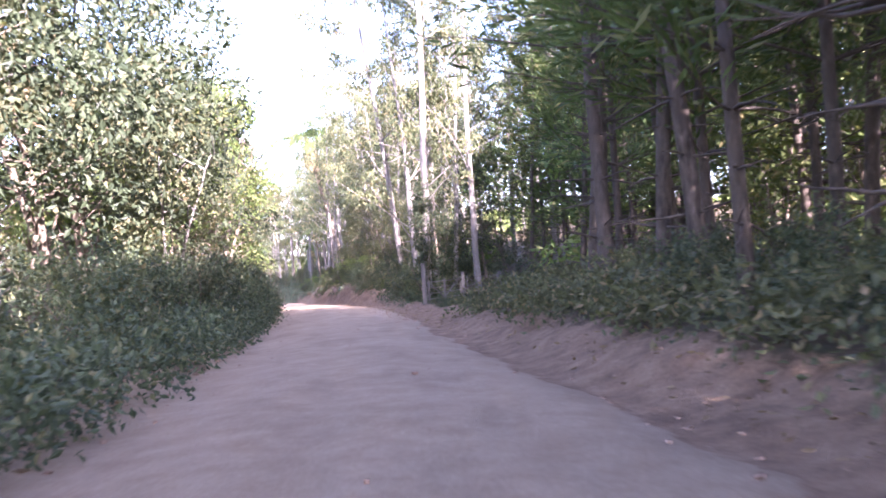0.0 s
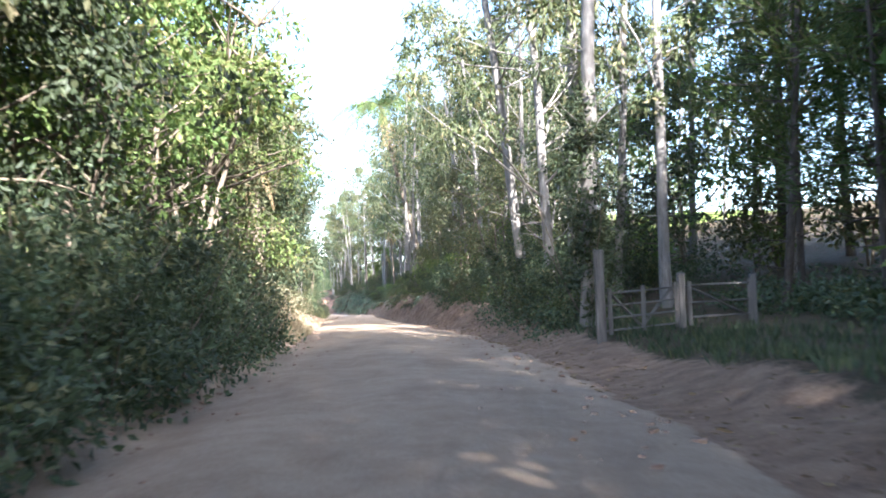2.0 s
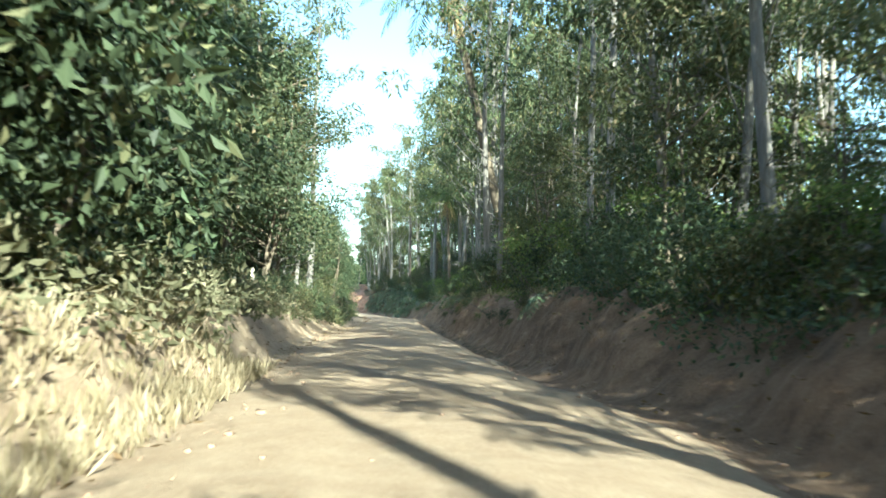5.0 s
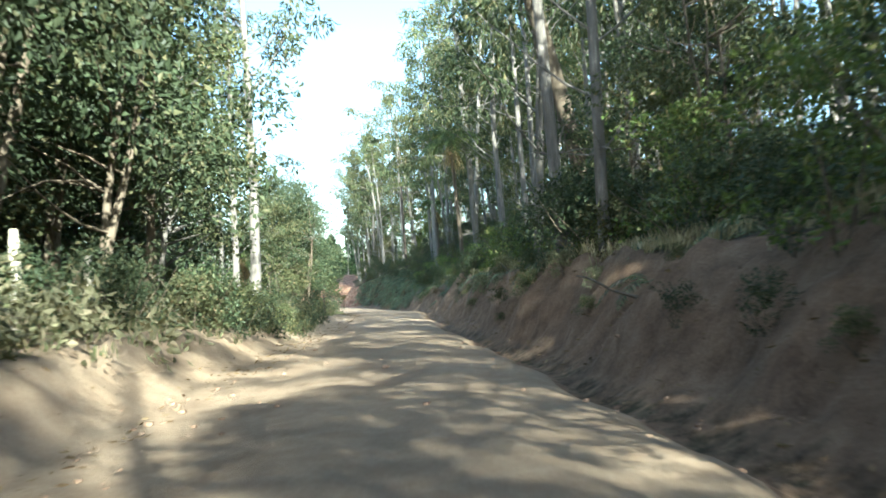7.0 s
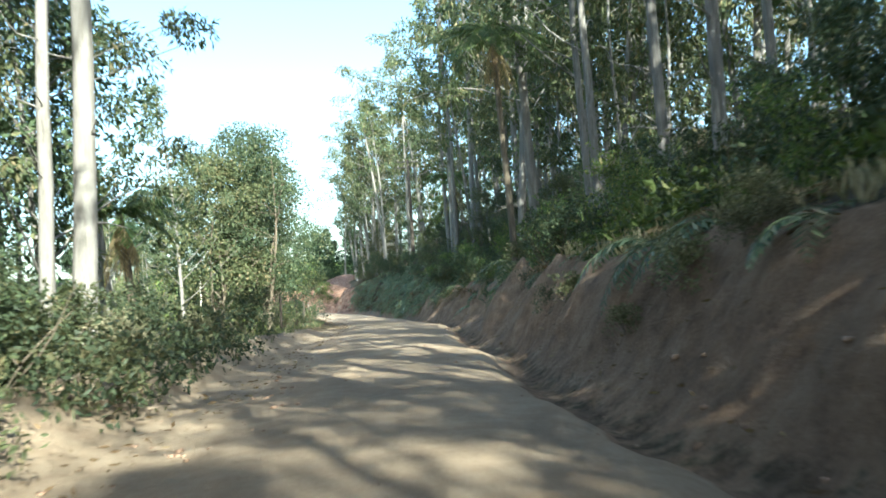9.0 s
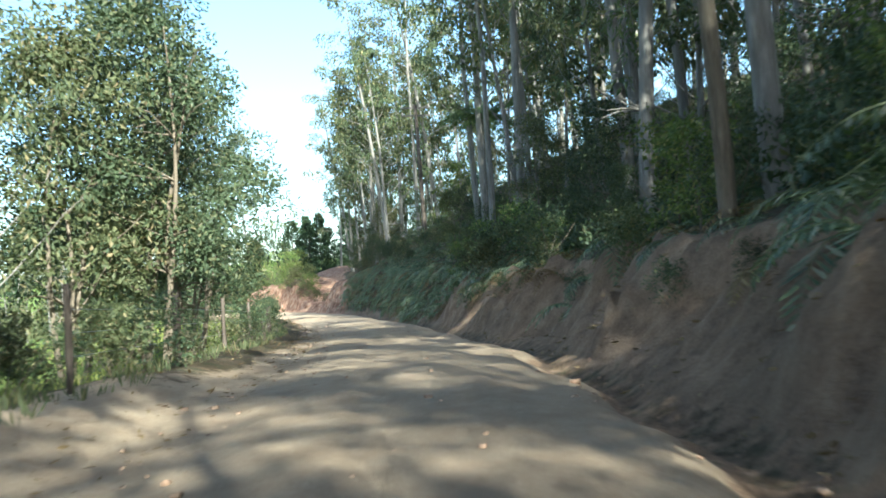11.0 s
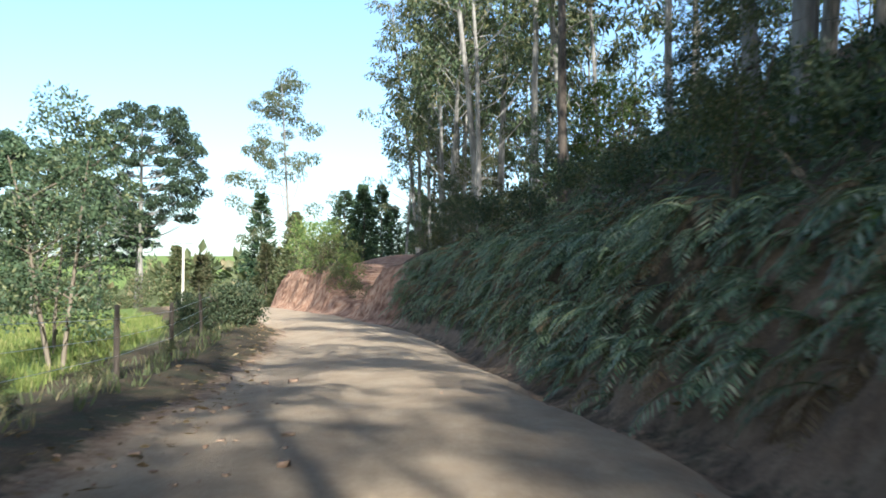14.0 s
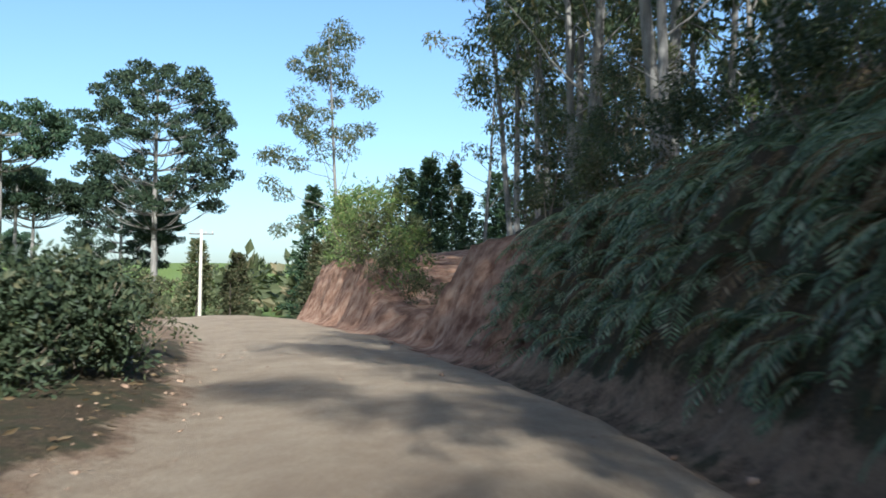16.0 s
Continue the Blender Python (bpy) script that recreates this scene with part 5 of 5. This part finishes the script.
def clods():
    """Loose clods and stones along the road's edges and a few on it."""
    rng, x, y, z = many(2200, 320, -2, 210, lambda rng, n: np.where(rng.uniform(size=n) < 0.93, np.sign(rng.normal(size=n)) * (3.1 + rng.normal(size=n) * 0.45), rng.uniform(-3, 3, n)))
    cube = np.array([(a, b, c) for a in (-1, 1) for b in (-1, 1) for c in (-1, 1)], float)
    faces = np.array([(0, 1, 3, 2), (4, 6, 7, 5), (0, 4, 5, 1), (2, 3, 7, 6), (0, 2, 6, 4), (1, 5, 7, 3)])
    size = np.abs(rng.normal(size=len(x))) * 0.014 + 0.006
    v = cube[None] * (0.85 + rng.normal(size=(len(x), 8, 3)) * 0.3) * size[:, None, None] * (1.2, 1.0, 0.7) + np.stack([x, y, z + 0.2 * size], -1)[:, None]
    f = (faces[None] + 8 * np.arange(len(x))[:, None, None]).reshape(-1, 4)
    tagged(new("clods", mesh_of("clods", v.reshape(-1, 3), f, STONE, True)), "loose clods of earth and small stones", "stones", kind="stuff")


clods()


def fallen_leaves():
    rng, x, y, z = many(9000, 330, -2, 205, lambda rng, n: np.where(rng.uniform(size=n) < 0.6, 3.3 + np.abs(rng.normal(size=n)) * 1.2, -(3.2 + np.abs(rng.normal(size=n)) * 1.0)))
    base = np.stack([x, y, z + 0.012], -1)
    way = rng.normal(size=base.shape) * (1, 1, 0.15)
    me = Build().leaves(base, way, 0.13, 0.045, rng, 0.1, np.tile((0.0, 0.0, 1.0), (len(base), 1))).mesh("fallen_leaves", DRY_FERN)
    tagged(new("fallen_leaves", me), "dry brown fallen leaves along the edges", "leaves", kind="stuff")


fallen_leaves()


def far_woods():
    """Distant tree clumps across the valley and behind the forest."""
    rng = np.random.default_rng(340)
    out = Build()
    for k in range(1000):
        a, far = (rng.uniform(-1.6, -0.15), rng.uniform(120, 520)) if k % 2 else (rng.uniform(-1.75, 0.9), rng.uniform(160, 1100))
        x, y = -30 + far * math.sin(a), 130 + far * math.cos(a)
        s, d, _ = main.near([[x, y]])
        if abs(d[0]) < 42 or (d[0] < 0 and far < 150 and a > -0.35):
            continue
        tall = rng.uniform(5, 13)
        n = 64
        c = np.array([x, y, 0.0])
        u = rng.normal(size=(n, 3))
        u /= np.linalg.norm(u, axis=1)[:, None]
        off = u * (0.38 * tall, 0.38 * tall, 0.5 * tall) * rng.uniform(0.5, 1, (n, 1))
        c[2] = terrain(np.array([x]), np.array([y]))[0][0] + tall * 0.45
        out.leaves(c + off, off + rng.normal(size=(n, 3)), 0.24 * tall, 0.16 * tall, rng, 0.2, off + (0, 0, 1.0))
    tagged(new("far_woods", out.mesh("far_woods", OLIVE_LEAF)), "distant woods on the far side of the valley", "woods", kind="stuff")


far_woods()
